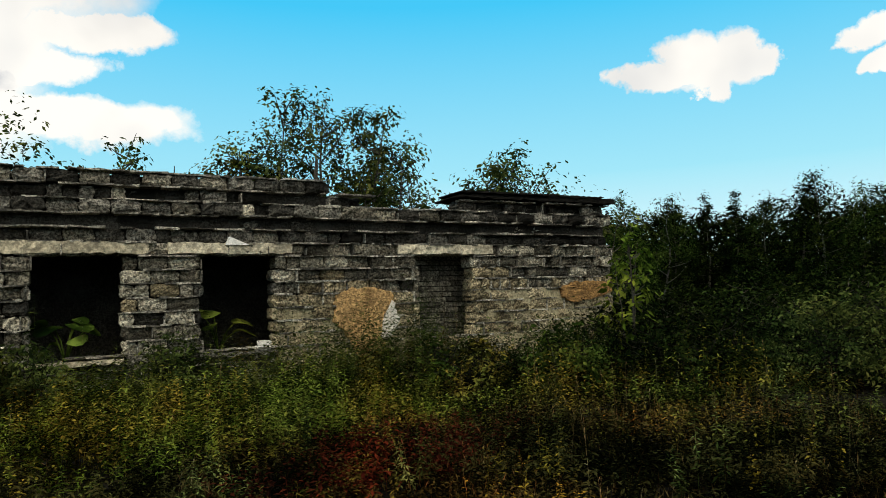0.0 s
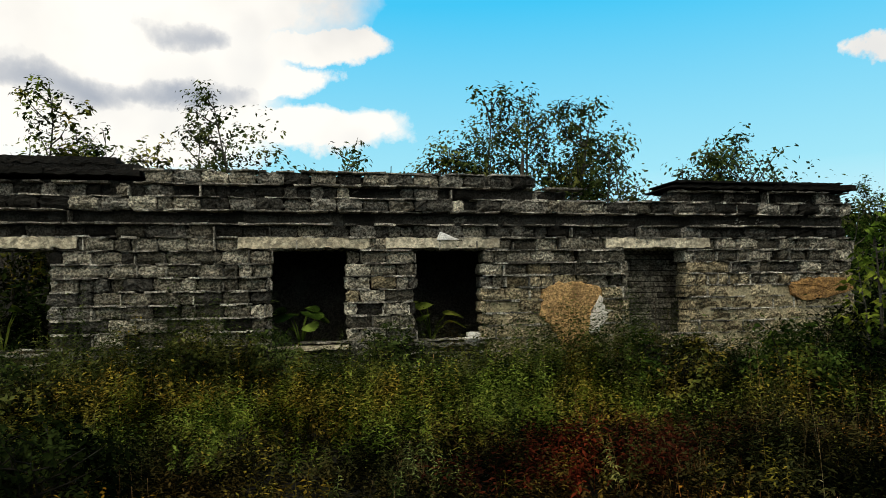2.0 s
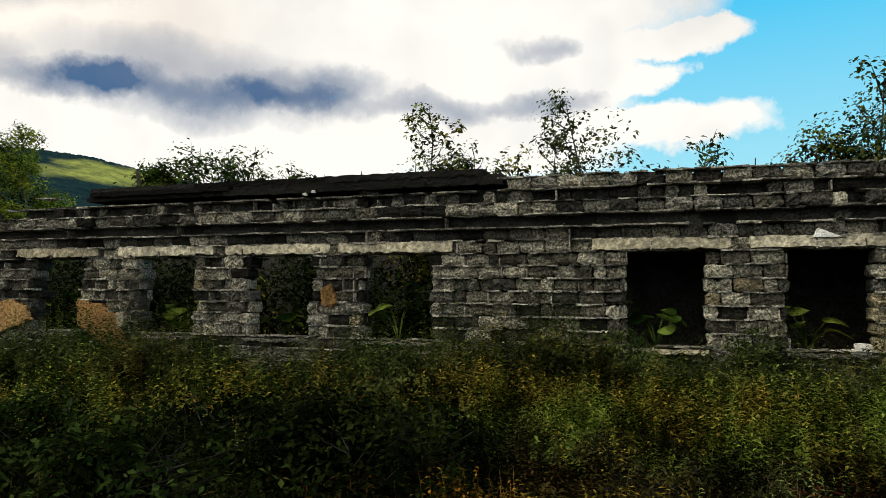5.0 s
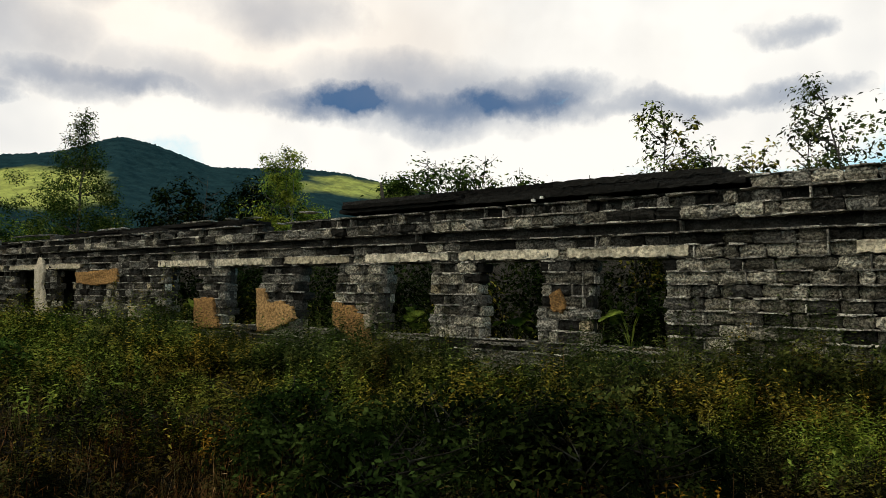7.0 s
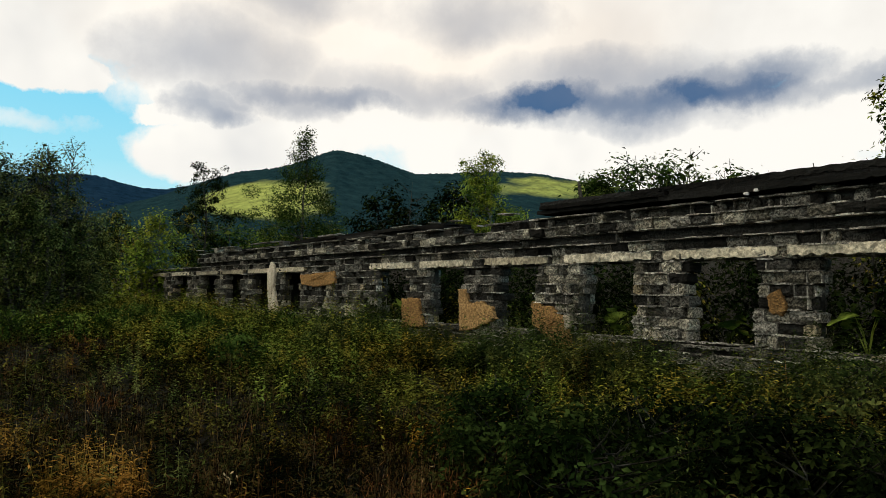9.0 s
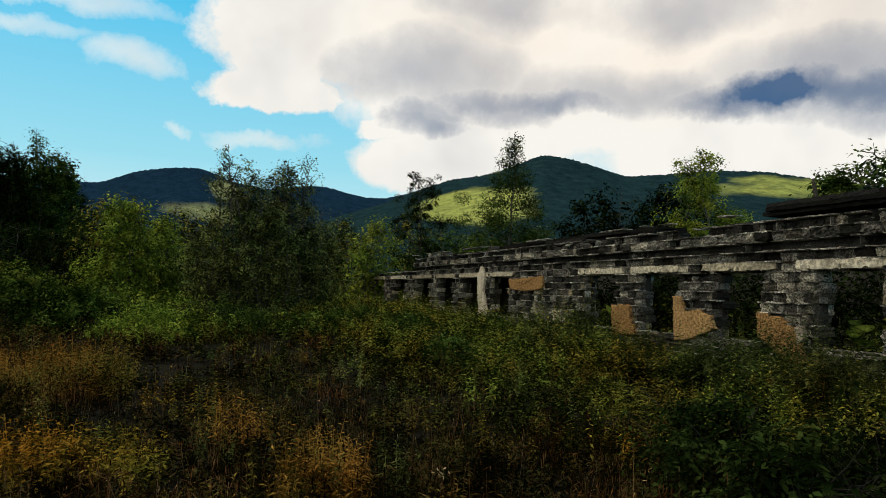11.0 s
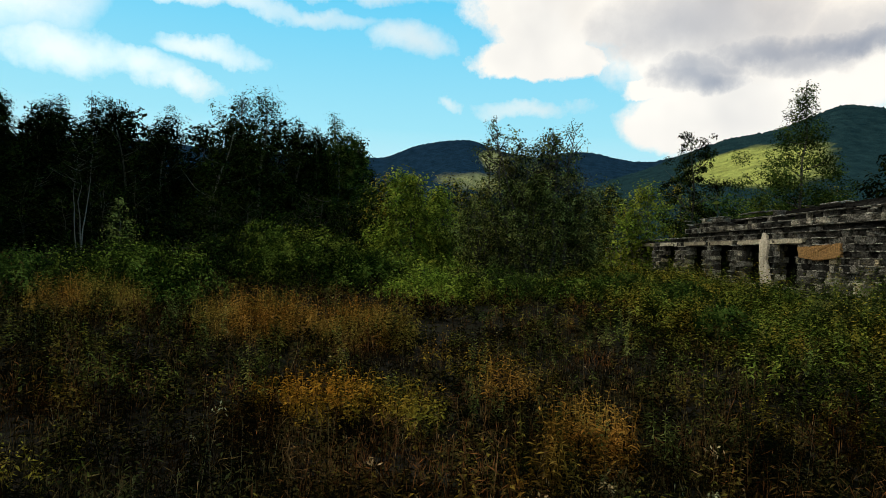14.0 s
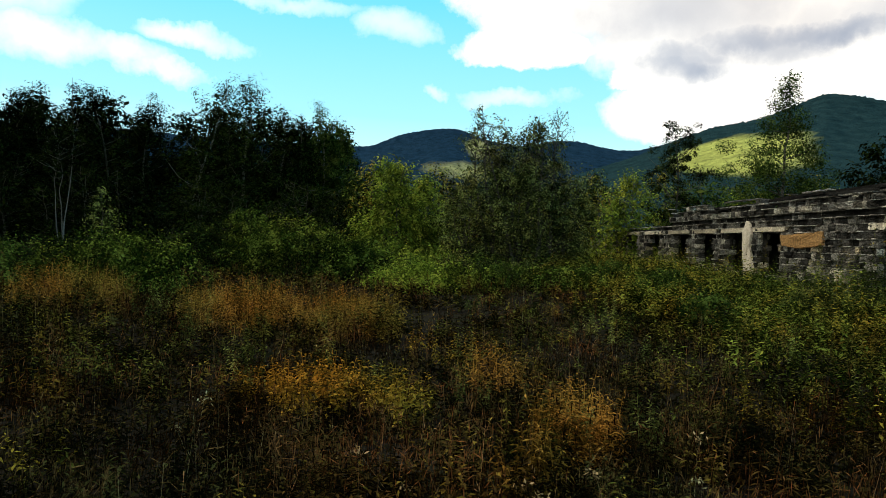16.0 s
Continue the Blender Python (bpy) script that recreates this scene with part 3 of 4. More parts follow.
def shard(label, material, outline, out, seed):
    """A sheet of plaster of a given outline (x, z), its edge broken and its face uneven, with a thickness of some centimetres."""
    r = np.random.default_rng(seed)
    ring = []
    for (x, z), (x2, z2) in zip(outline, outline[1:] + outline[:1]):
        n = max(2, int(math.hypot(x2 - x, z2 - z) / 0.06))
        for k in range(n):
            ring.append((x + (x2 - x) * k / n + r.normal(0, 0.014), z + (z2 - z) * k / n + r.normal(0, 0.014)))
    ring = np.array(ring)
    mid = ring.mean(0)
    v, f, n = [], [], len(ring)
    for scale, y in ((1.0, 0.1), (1.0, 0.012), (0.96, 0.0), (0.7, -0.004), (0.35, 0.0), (0.02, 0.002)):
        p = mid + (ring - mid) * scale
        v += [(x, WALL_Y - out + y + r.normal(0, 0.004), z) for x, z in p]
    for k in range(5):
        f += [(k * n + i, k * n + (i + 1) % n, (k + 1) * n + (i + 1) % n, (k + 1) * n + i) for i in range(n)]
    return child("plaster_patch", mesh_of("plaster_patch", v, f, material), WALL, label)


shard("ochre plaster patch", PLASTER, [(3.71, 1.75), (4.19, 1.83), (4.65, 1.73), (4.67, 1.57), (4.48, 1.37), (4.43, 1.04), (4.56, 0.7), (4.02, 0.7), (3.85, 1.05), (3.62, 1.28), (3.66, 1.57)], 0.03, 3)
CREAM = stone("cream_limewash", [(0.42, 0.35, 0.24), (0.7, 0.62, 0.48), (0.82, 0.76, 0.64)], scale=4, bump=0.8, stain=(0.2, 0.15, 0.09), stain_amount=0.7, pit=0.4)
LIME = stone("bare_lime", [(0.66, 0.62, 0.55), (0.8, 0.77, 0.71), (0.86, 0.84, 0.8)], scale=5, bump=0.5, stain=(0.5, 0.4, 0.28), stain_amount=0.3, pit=0.3)
shard("white lime plaster scrap beside the ochre patch", LIME, [(4.63, 1.6), (4.76, 1.3), (4.72, 1.14), (4.58, 1.0), (4.4, 1.0), (4.5, 1.37)], 0.055, 4)
shard("ochre plaster patch", PLASTER, [(8.15, 1.75), (8.6, 1.85), (9.37, 1.84), (9.4, 1.65), (8.88, 1.5), (8.4, 1.46), (8.18, 1.55)], 0.03, 5)
shard("ochre plaster patch", PLASTER, [(-10.85, 1.54), (-10.26, 1.44), (-9.87, 1.22), (-9.8, 1.02), (-9.67, 0.59), (-10.08, 0.6), (-10.55, 0.92), (-10.81, 1.04)], 0.04, 6)
shard("pale scrap of plaster", WHITEWASH, [(-9.9, 1.3), (-9.72, 1.32), (-9.74, 1.05), (-9.84, 1.0)], 0.045, 7)
shard("ochre plaster patch", PLASTER, [(-13.4, 1.83), (-13.17, 1.8), (-12.98, 1.47), (-12.5, 1.52), (-12.14, 1.4), (-12.01, 1.14), (-12.84, 0.86), (-13.33, 0.8)], 0.04, 8)
shard("ochre plaster patch", PLASTER, [(-15.88, 1.54), (-15.11, 1.54), (-15.0, 1.14), (-14.75, 0.84), (-15.86, 0.75)], 0.04, 9)
shard("ochre plaster patch", PLASTER, [(-5.62, 1.75), (-5.45, 1.85), (-5.3, 1.6), (-5.4, 1.45), (-5.6, 1.5)], 0.03, 10)
shard("brown plaster panel", PLASTER, [(-22.23, 2.25), (-19.75, 2.34), (-19.75, 1.96), (-21.0, 1.85), (-22.13, 1.93)], 0.04, 11)
shard("whitewashed pier", CREAM, [(-25.0, 2.45), (-24.7, 2.75), (-24.45, 2.66), (-24.3, 2.3), (-24.42, 1.84), (-24.15, 1.3), (-23.95, 0.8), (-24.7, 0.8), (-24.9, 1.55)], 0.06, 12)
shard("pale plaster patch", LINTEL, [(-19.0, 1.3), (-18.7, 1.25), (-18.72, 1.0), (-19.0, 0.95)], 0.03, 13)
shard("pale plaster patch at the broken end of the wall", WHITEWASH, [(-61.0, 0.7), (-60.0, 1.4), (-57.6, 0.9), (-58.0, 0.5), (-60.8, 0.4)], 0.04, 14)
RENDER = stone("yellow_render", [(0.3, 0.25, 0.15), (0.42, 0.36, 0.22), (0.52, 0.46, 0.3)], scale=5, bump=0.6, stain=(0.18, 0.15, 0.09), stain_amount=0.5, pit=0.5)
patch("plaster_patch", "thin yellowish render between the blocks", RENDER, 6.3, 9.4, 0.4, 1.78, 31, WALL, out=-0.045, jag=0.05)
patch("plaster_patch", "thin yellowish render between the blocks", RENDER, 2.75, 5.1, 0.4, 1.55, 32, WALL, out=-0.05, jag=0.08)
for i, (x, z) in enumerate([(-5.95, 3.32), (-5.78, 3.36)]):
    rock = Pile()
    v, f = slab_grid(3, 2, 0.075, 0.045, 0.06, 0.008, 70 + i)
    rock.add(v + (x, WALL_Y - 0.06, z + 0.06), f)
    child("stone_chip", rock.mesh("stone_chip", LIME), WALL, "small white chip on the ledge")
rock = Pile()
rock.add([(1.95, WALL_Y - 0.035, 2.5), (2.3, WALL_Y - 0.035, 2.5), (2.02, WALL_Y - 0.03, 2.62), (2.0, WALL_Y - 0.03, 2.62),
          (1.95, WALL_Y + 0.06, 2.5), (2.3, WALL_Y + 0.06, 2.5), (2.02, WALL_Y + 0.05, 2.62), (2.0, WALL_Y + 0.05, 2.62)],
         [(0, 1, 2, 3), (5, 4, 7, 6), (1, 5, 6, 2), (4, 0, 3, 7), (3, 2, 6, 7)])
child("plaster_scrap", rock.mesh("plaster_scrap", LIME), WALL, "white three-cornered scrap on the lintel")
for i, (x, z, w) in enumerate([(2.5, FLOOR_Z, 0.24), (2.53, FLOOR_Z + 0.075, 0.2)]):
    b = Pile()
    v, f = slab_grid(3, 2, w, 0.07, 0.12, 0.006, 80 + i)
    b.add(v + (0, 0, 0), f)
    ob = tagged(new("brick", b.mesh("brick", LIME)), "loose white brick lying on a window sill", "brick", group="bricks on the sill")
    ob.location = (x, WALL_Y + 0.02, z)


def roof_post(x, y, z0, z1, w, tilt, seed):
    p = Pile()
    r = np.random.default_rng(seed)
    tube(p, [(0, 0, 0), (tilt * 0.5, 0, (z1 - z0) * 0.5), (tilt, 0.02, z1 - z0)], [w, w * 0.9, w * 0.6], 5)
    ob = tagged(new("post", p.mesh("post", WOOD)), "weathered grey wooden post standing on the wall top", "post", group="posts on the wall")
    ob.location = (x, y, z0)


roof_post(-9.72, WALL_Y + 0.3, 3.6, 4.1, 0.045, -0.12, 1)
roof_post(3.42, WALL_Y + 0.25, 3.3, 3.95, 0.04, 0.05, 2)
roof_post(1.25, WALL_Y + 0.25, 3.3, 3.7, 0.012, 0.02, 3)
roof_post(-5.0, WALL_Y + 0.3, 3.6, 3.82, 0.012, -0.05, 4)

# ---- building behind the wall ----
inner = Pile()
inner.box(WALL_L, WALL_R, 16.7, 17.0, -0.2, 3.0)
tagged(new("wall_back", inner.mesh("wall_back", CORE)), "rear wall of the ruined shed, its shade put into the colour", "wall", kind="structure")
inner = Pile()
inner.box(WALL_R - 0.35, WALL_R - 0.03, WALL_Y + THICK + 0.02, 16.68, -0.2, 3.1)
tagged(new("wall_side", inner.mesh("wall_side", CORE)), "end wall of the ruined shed, its shade put into the colour", "wall", kind="structure")
# inner walls added only to make the openings look dark
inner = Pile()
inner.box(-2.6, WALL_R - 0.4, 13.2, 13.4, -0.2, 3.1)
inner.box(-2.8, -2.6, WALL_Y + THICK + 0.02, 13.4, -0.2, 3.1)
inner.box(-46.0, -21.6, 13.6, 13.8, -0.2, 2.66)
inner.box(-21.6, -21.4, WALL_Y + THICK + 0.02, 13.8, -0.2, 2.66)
tagged(new("wall_inner", inner.mesh("wall_inner", CORE)), "added inner walls that close the rooms to daylight", "wall", kind="structure")
# ceiling not known to exist, added to block daylight from the rooms
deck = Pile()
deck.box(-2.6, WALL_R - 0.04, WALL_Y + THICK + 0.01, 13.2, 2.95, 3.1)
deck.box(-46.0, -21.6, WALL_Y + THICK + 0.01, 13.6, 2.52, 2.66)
tagged(new("ceiling", deck.mesh("ceiling", CORE)), "added ceiling slab that keeps the rooms dark", "ceiling", kind="structure")


def build_partition():
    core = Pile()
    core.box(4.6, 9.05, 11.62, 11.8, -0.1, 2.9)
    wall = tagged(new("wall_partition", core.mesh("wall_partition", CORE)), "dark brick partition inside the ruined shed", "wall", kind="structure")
    shapes = [mesh_of("brick", *slab_grid(2, 1, 0.24, 0.085, 0.1, 0.006, 300 + k), BRICK) for k in range(6)]
    for i in range(19):
        for j in range(12):
            ob = child("brick", shapes[int(rng.integers(6))], wall)
            ob.location = (4.85 + j * 0.255 + (0.127 if i % 2 else 0), 11.56 + rng.uniform(0, 0.015), 0.85 + i * 0.098)


build_partition()


# ---- plants ----
def leaves(points, size, aspect=0.45, droop=0.3, seed=0, spread=1.0):
    """A diamond leaf at each point, turned at random."""
    r = np.random.default_rng(seed)
    n = len(points)
    a = r.uniform(0, 2 * np.pi, n)
    tilt = r.normal(-droop, 0.5, n) * spread
    d = np.stack([np.cos(a) * np.cos(tilt), np.sin(a) * np.cos(tilt), np.sin(tilt)], -1)
    side = np.stack([-np.sin(a), np.cos(a), r.normal(0, 0.5, n)], -1)
    side /= np.linalg.norm(side, axis=1)[:, None]
    L = (np.asarray(size) * r.uniform(0.6, 1.4, n))[:, None]
    p = np.asarray(points)
    v = np.stack([p, p + d * L * 0.5 + side * L * aspect * 0.5, p + d * L, p + d * L * 0.5 - side * L * aspect * 0.5], 1)
    return v.reshape(-1, 3), np.arange(n * 4).reshape(-1, 4)


def stems(a, b, w, seed=0):
    """Thin upright ribbons from a to b."""
    r = np.random.default_rng(seed)
    t = r.uniform(0, np.pi, len(a))
    s = np.stack([np.cos(t), np.sin(t), 0 * t], -1) * np.reshape(w, (-1, 1))
    v = np.stack([a - s, a + s, b + s * 0.3, b - s * 0.3], 1)
    return v.reshape(-1, 3), np.arange(len(a) * 4).reshape(-1, 4)


def cards(points, normals, size, aspect, seed, down=0.35):
    """Leaves lying across the given normals, their tips hanging a little."""
    r = np.random.default_rng(seed)
    n = len(points)
    nn = normals + r.normal(0, 0.33, (n, 3))
    nn /= np.linalg.norm(nn, axis=1)[:, None] + 1e-9
    d = r.normal(0, 1, (n, 3)) - (0, 0, down)
    d -= nn * (d * nn).sum(1)[:, None]
    d /= np.linalg.norm(d, axis=1)[:, None] + 1e-9
    side = np.cross(nn, d)
    L = (np.asarray(size) * r.uniform(0.6, 1.4, n))[:, None]
    p = np.asarray(points)
    v = np.stack([p, p + d * L * 0.45 + side * L * aspect * 0.5, p + d * L - nn * L * 0.15, p + d * L * 0.45 - side * L * aspect * 0.5], 1)
    return v.reshape(-1, 3), np.arange(n * 4).reshape(-1, 4)


def plant_tree(name, label, x, y, height, width, leaf_n, leaf, material, seed, base=0.25, shape="oval", stemsn=1, bark=None,
               category="tree", group="", z=0.0, clump=0.28, droop=0.3, fill=0.0, lift=(0.25, 0.8), stout=1.0):
    """A tree or shrub: tapered trunks, limbs, twigs, and leaves hung in uneven clumps about the twigs."""
    r = np.random.default_rng(seed)
    root = thing(name, label, category, (x, y, z), group)
    wood = Pile()
    centres, weight = [], []
    for s in range(stemsn):
        lean = r.normal(0, 0.06, 2) + (r.normal(0, width * 0.17 / max(height, 1), 2) if stemsn > 1 else 0)
        hh = height * (1.0 if s == 0 else r.uniform(0.65, 0.97))
        foot = r.normal(0, width * 0.06, 2) if stemsn > 1 else np.zeros(2)
        zs = np.linspace(0, hh, 9)
        wob = np.cumsum(r.normal(0, 0.012 * height, (9, 2)), 0)
        axis = np.column_stack([foot[0] + lean[0] * zs + wob[:, 0], foot[1] + lean[1] * zs + wob[:, 1], zs])
        axis[0] -= (0, 0, 0.1)
        r0 = (0.011 * hh + 0.008) * stout
        tube(wood, axis, r0 * (1 - 0.93 * np.linspace(0, 1, 9)))
        limbs = int(7 + 9 * (1 if height > 3 else 0.5))
        for k in range(limbs):
            q = base + (0.97 - base) * (k + r.uniform(0, 1)) / limbs
            at = np.array([np.interp(q * hh, zs, axis[:, c]) for c in range(3)])
            u = (q - base) / (1 - base)
            if shape == "taper":
                reach = (1 - u) ** 1.2 + 0.05
            elif shape == "cone":
                reach = (1 - u) ** 0.8 + 0.06
            elif shape == "egg":
                reach = min(1.0, 0.5 + 2 * u) * min(1.0, 1.7 * (1 - u) + 0.05) ** 0.75
            elif shape == "dome":
                reach = math.sqrt(max(0.05, 1 - u * u))
            else:
                reach = math.sqrt(max(0.08, 1 - (2 * u - 0.85) ** 2 * 0.8))
            reach *= width / 2 * r.uniform(0.65, 1.15) / (1.25 if stemsn > 1 else 1)
            t = r.uniform(0, 2 * np.pi)
            rise = r.uniform(*lift) * reach
            tip = at + (math.cos(t) * reach, math.sin(t) * reach, rise)
            midp = (at + tip) / 2 + r.normal(0, 0.05 * reach, 3) - (0, 0, 0.08 * reach)
            tube(wood, [at, midp, tip], [r0 * 0.3 * (1 - u * 0.7) + 0.004, r0 * 0.18 + 0.002, 0.002], 4)
            for w in range(4):
                c = at + (tip - at) * r.uniform(0.35, 1.05) + r.normal(0, 0.14 * reach + 0.03, 3)
                centres.append(c)
                weight.append(reach + 0.06)
        for w in range(3):
            centres.append(axis[-1] - (0, 0, r.uniform(0, 0.08) * height))
            weight.append(0.07)
    trunk_centres = len(centres)
    if fill:
        # the mass of the crown between the limbs, in uneven clumps
        k = int(30 + 60 * fill)
        u, t = r.uniform(0, 1, k) ** 1.1, r.uniform(0, 2 * np.pi, k)
        env = {"taper": (1 - u) ** 1.2 + 0.02, "cone": (1 - u) ** 0.85 + 0.03, "dome": np.sqrt(np.maximum(0.03, 1 - u * u)),
               "egg": np.minimum(1, 0.45 + 3 * u) * np.minimum(1, 1.7 * (1 - u) + 0.04) ** 0.75}.get(shape, np.sqrt(np.maximum(0.05, 1 - (2 * u - 0.85) ** 2 * 0.85)))
        rad = env * width / 2 * np.sqrt(r.uniform(0.15, 1.0, k)) * r.uniform(0.8, 1.08, k)
        zz = (base + (0.97 - base) * u) * height
        cx, cy = (np.interp(zz, zs, axis[:, c]) if stemsn == 1 else 0 * zz for c in (0, 1))
        centres += list(np.stack([cx + rad * np.cos(t), cy + rad * np.sin(t), zz], -1))
        share = fill / (1 - min(fill, 0.9)) * np.sum(weight) / k
        weight += list(share * (env + 0.05) / np.mean(env + 0.05))
    centres, weight = np.array(centres), np.array(weight)
    idx = r.choice(len(centres), leaf_n, p=weight / weight.sum())
    ball = np.where(np.arange(len(centres)) < trunk_centres, clump * width * 0.6, clump * width * 0.72) * r.uniform(0.6, 1.3, len(centres))
    ball *= np.clip(1.25 - 0.65 * centres[:, 2] / height, 0.5, 1.1)
    out = r.normal(0, 1, (leaf_n, 3))
    out /= np.linalg.norm(out, axis=1)[:, None]
    pts = centres[idx] + out * (ball[idx] * (0.35 + 0.75 * np.sqrt(r.uniform(0, 1, leaf_n))))[:, None] * (1, 1, 0.75)
    sizes = np.full(leaf_n, leaf)
    if fill >= 0.6 and leaf > 0.125:
        # large leaves deep in the crown close it to the light
        deep = r.uniform(0, 1, leaf_n) < 0.1
        pts[deep] = centres[idx][deep] * (0.75, 0.75, 0.93)
        pts[deep] += out[deep] * ball[idx][deep][:, None] * 0.6
        sizes[deep] *= 2.2
    keep = pts[:, 2] > 0.02
    away = np.column_stack([pts[:, 0], pts[:, 1], 0 * pts[:, 0]]) / (width / 2)
    v, f = cards(pts[keep], (out * 0.55 + away * 0.35 + (0, 0, 0.75))[keep], sizes[keep], 0.5, seed + 1, droop)
    child("trunk", wood.mesh("trunk", bark or BARK), root)
    child("crown", mesh_of("crown", v, f, material), root)
    return root


def polar(az, d):
    return -math.sin(radians(az)) * d, math.cos(radians(az)) * d


def tree_at(az, el, d, width, *rest, **more):
    """A tree whose tip stands at that many degrees left and up, d metres off."""
    x, y = polar(az, d)
    name, label, leaf_n, leaf, material, seed = rest
    return plant_tree(name, label, x, y, EYE + d * math.tan(radians(el)) * 0.99, width, leaf_n, leaf, material, seed, **more)


SAPLING = "slender wild sapling with sparse leaves behind the ruined wall"
for az, el, d, w, n, seed in [(-17.2, 17.6, 15, 2.0, 2600, 1), (-12.8, 16.0, 15.5, 1.8, 1900, 2), (-20.0, 16.0, 15, 1.6, 1500, 3), (-24.2, 16.5, 15, 1.3, 2200, 4),
                              (-12.2, 12.4, 15, 1.6, 1900, 5), (-27.2, 11.4, 14, 1.2, 500, 6), (-33.2, 11.9, 15.5, 1.6, 1500, 7), (-36.2, 10.9, 16, 1.5, 1100, 8), (-39.4, 10.4, 16, 0.8, 200, 9),
                              (4.4, 16.7, 14.6, 1.5, 1900, 10), (10.2, 13.9, 14.5, 1.0, 800, 11), (7.6, 13.0, 14.5, 1.0, 800, 12), (1.4, 13.0, 14, 1.2, 800, 13), (17.6, 15.7, 14.6, 1.4, 1900, 14),
                              (14.0, 13.0, 14.5, 1.2, 700, 15), (20.5, 12.0, 14, 0.9, 200, 16), (11.8, 12.4, 13.6, 1.2, 1100, 17), (-22.5, 12.8, 14, 1.4, 1100, 18), (-29.8, 10.6, 14.5, 1.0, 350, 19), (-9.6, 11.6, 14.5, 0.8, 400, 20), (-2.0, 10.9, 14, 0.7, 200, 21), (-34.6, 9.8, 15, 1.8, 900, 22)]:
    tree_at(az, el * 0.945, d, w * 1.2, "sapling", SAPLING, int(n * 2.1), 0.1, CROWN if seed not in (17, 5, 16, 14) else BRIGHT, seed, stemsn=2, base=0.4, shape="oval", category="tree", group="saplings behind the wall", droop=0.7, clump=0.3, lift=(0.4, 1.1), fill=0.2)

for az, el, d, w, n, m, seed in [(38.3, 11.3, 26, 5.0, 9000, WOODS, 31), (36.0, 11.4, 27, 4.4, 8000, WOODS, 36), (33.8, 11.9, 27, 4.0, 6500, WOODS, 32), (30.5, 10.9, 27, 4.2, 5000, WOODS, 33), (40.5, 10.2, 27, 4.0, 6000, WOODS, 37),
                                 (51.9, 9.7, 32, 4.6, 8000, FOREST_SHADE, 34), (57.3, 9.2, 34, 5.4, 9000, FOREST_SHADE, 35)]:
    tree_at(az, el, d, w, "willow", "rounded bushy willow standing behind the shed", n, 0.17, m, seed, stemsn=5, base=0.12, shape="dome", group="willows behind the shed", fill=0.8, clump=0.2)
tree_at(47.7, 12.1, 30, 3.4, "birch", "light green young birch behind the shed", 12000, 0.115, YOUNG, 40, base=0.4, shape="egg", bark=BIRCH_BARK, fill=0.6, clump=0.26, lift=(0.5, 1.2))
tree_at(63.9, 13.8, 36, 5.6, "poplar", "tall slender poplar with a thin tip behind the shed", 20000, 0.115, WOODS, 41, base=0.34, shape="taper", fill=0.7, clump=0.2, lift=(0.3, 0.7))
tree_at(71.3, 9.9, 40, 3.4, "poplar", "thin poplar beyond the shed's broken end", 9000, 0.12, GROVE_SHADE, 42, base=0.3, shape="egg", fill=0.5, clump=0.18, lift=(0.6, 1.3))

ALDER_LABEL = "large leafy grey-green alder bush at the field's edge"
for k, (az, el, d, w, n) in enumerate([(84.2, 8.9, 33, 5.6, 24000), (80.6, 7.0, 34, 3.8, 9000), (88.2, 5.4, 33, 3.2, 8000)]):
    tree_at(az, el, d, w, "alder", ALDER_LABEL, int(n * 1.4), 0.115, ALDER, 50 + k, stemsn=6, base=0.03, shape="oval", group="alder thicket", fill=0.82, clump=0.22)
for k, (az, el, w, n) in enumerate([(86.0, 11.0, 1.6, 1700), (82.2, 10.7, 2.2, 1900), (84.0, 10.2, 1.8, 1500)]):
    tree_at(az, el, 33, w, "alder", "slender alder shoots with loose leaves above the thicket", int(n * 1.6), 0.12, ALDER, 55 + k, stemsn=4, base=0.6, shape="egg", group="alder thicket", fill=0.2, clump=0.3, lift=(0.8, 1.6))

tree_at(-42.6, 5.6, 11.6, 0.7, "sapling", "young maple with pale drooping leaves at the wall's corner", 420, 0.13, YOUNG, 29, stemsn=3, base=0.3, droop=0.9)

# woods beside the field
r = np.random.default_rng(5)
# lit trees first; farther left the leaf colour darkens for backlight
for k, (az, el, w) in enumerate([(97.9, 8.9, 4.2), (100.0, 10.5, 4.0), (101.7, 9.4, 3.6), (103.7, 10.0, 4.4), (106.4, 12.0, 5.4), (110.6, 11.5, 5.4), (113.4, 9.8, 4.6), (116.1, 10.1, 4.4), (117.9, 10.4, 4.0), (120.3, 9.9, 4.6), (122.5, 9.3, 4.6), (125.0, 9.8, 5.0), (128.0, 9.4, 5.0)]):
    tree_at(az, el, r.uniform(47, 51), w, "forest_tree", "dark leafy tree at the edge of the woods", 14000, 0.15, WOODS if az < 101 else GROVE_SHADE if az < 112 else FOREST_SHADE, 200 + k,
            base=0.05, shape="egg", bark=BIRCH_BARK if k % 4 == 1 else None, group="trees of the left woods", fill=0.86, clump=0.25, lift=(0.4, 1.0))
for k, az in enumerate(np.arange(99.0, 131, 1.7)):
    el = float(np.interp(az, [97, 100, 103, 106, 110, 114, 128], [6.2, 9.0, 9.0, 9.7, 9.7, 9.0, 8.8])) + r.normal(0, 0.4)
    tree_at(az, el, r.uniform(53, 58), r.uniform(5.6, 7.0), "forest_tree", "dark leafy tree deep in the woods", 5200, 0.3, FOREST_SHADE, 230 + k, base=0.02, shape="egg", group="trees of the left woods", fill=0.85, clump=0.16)
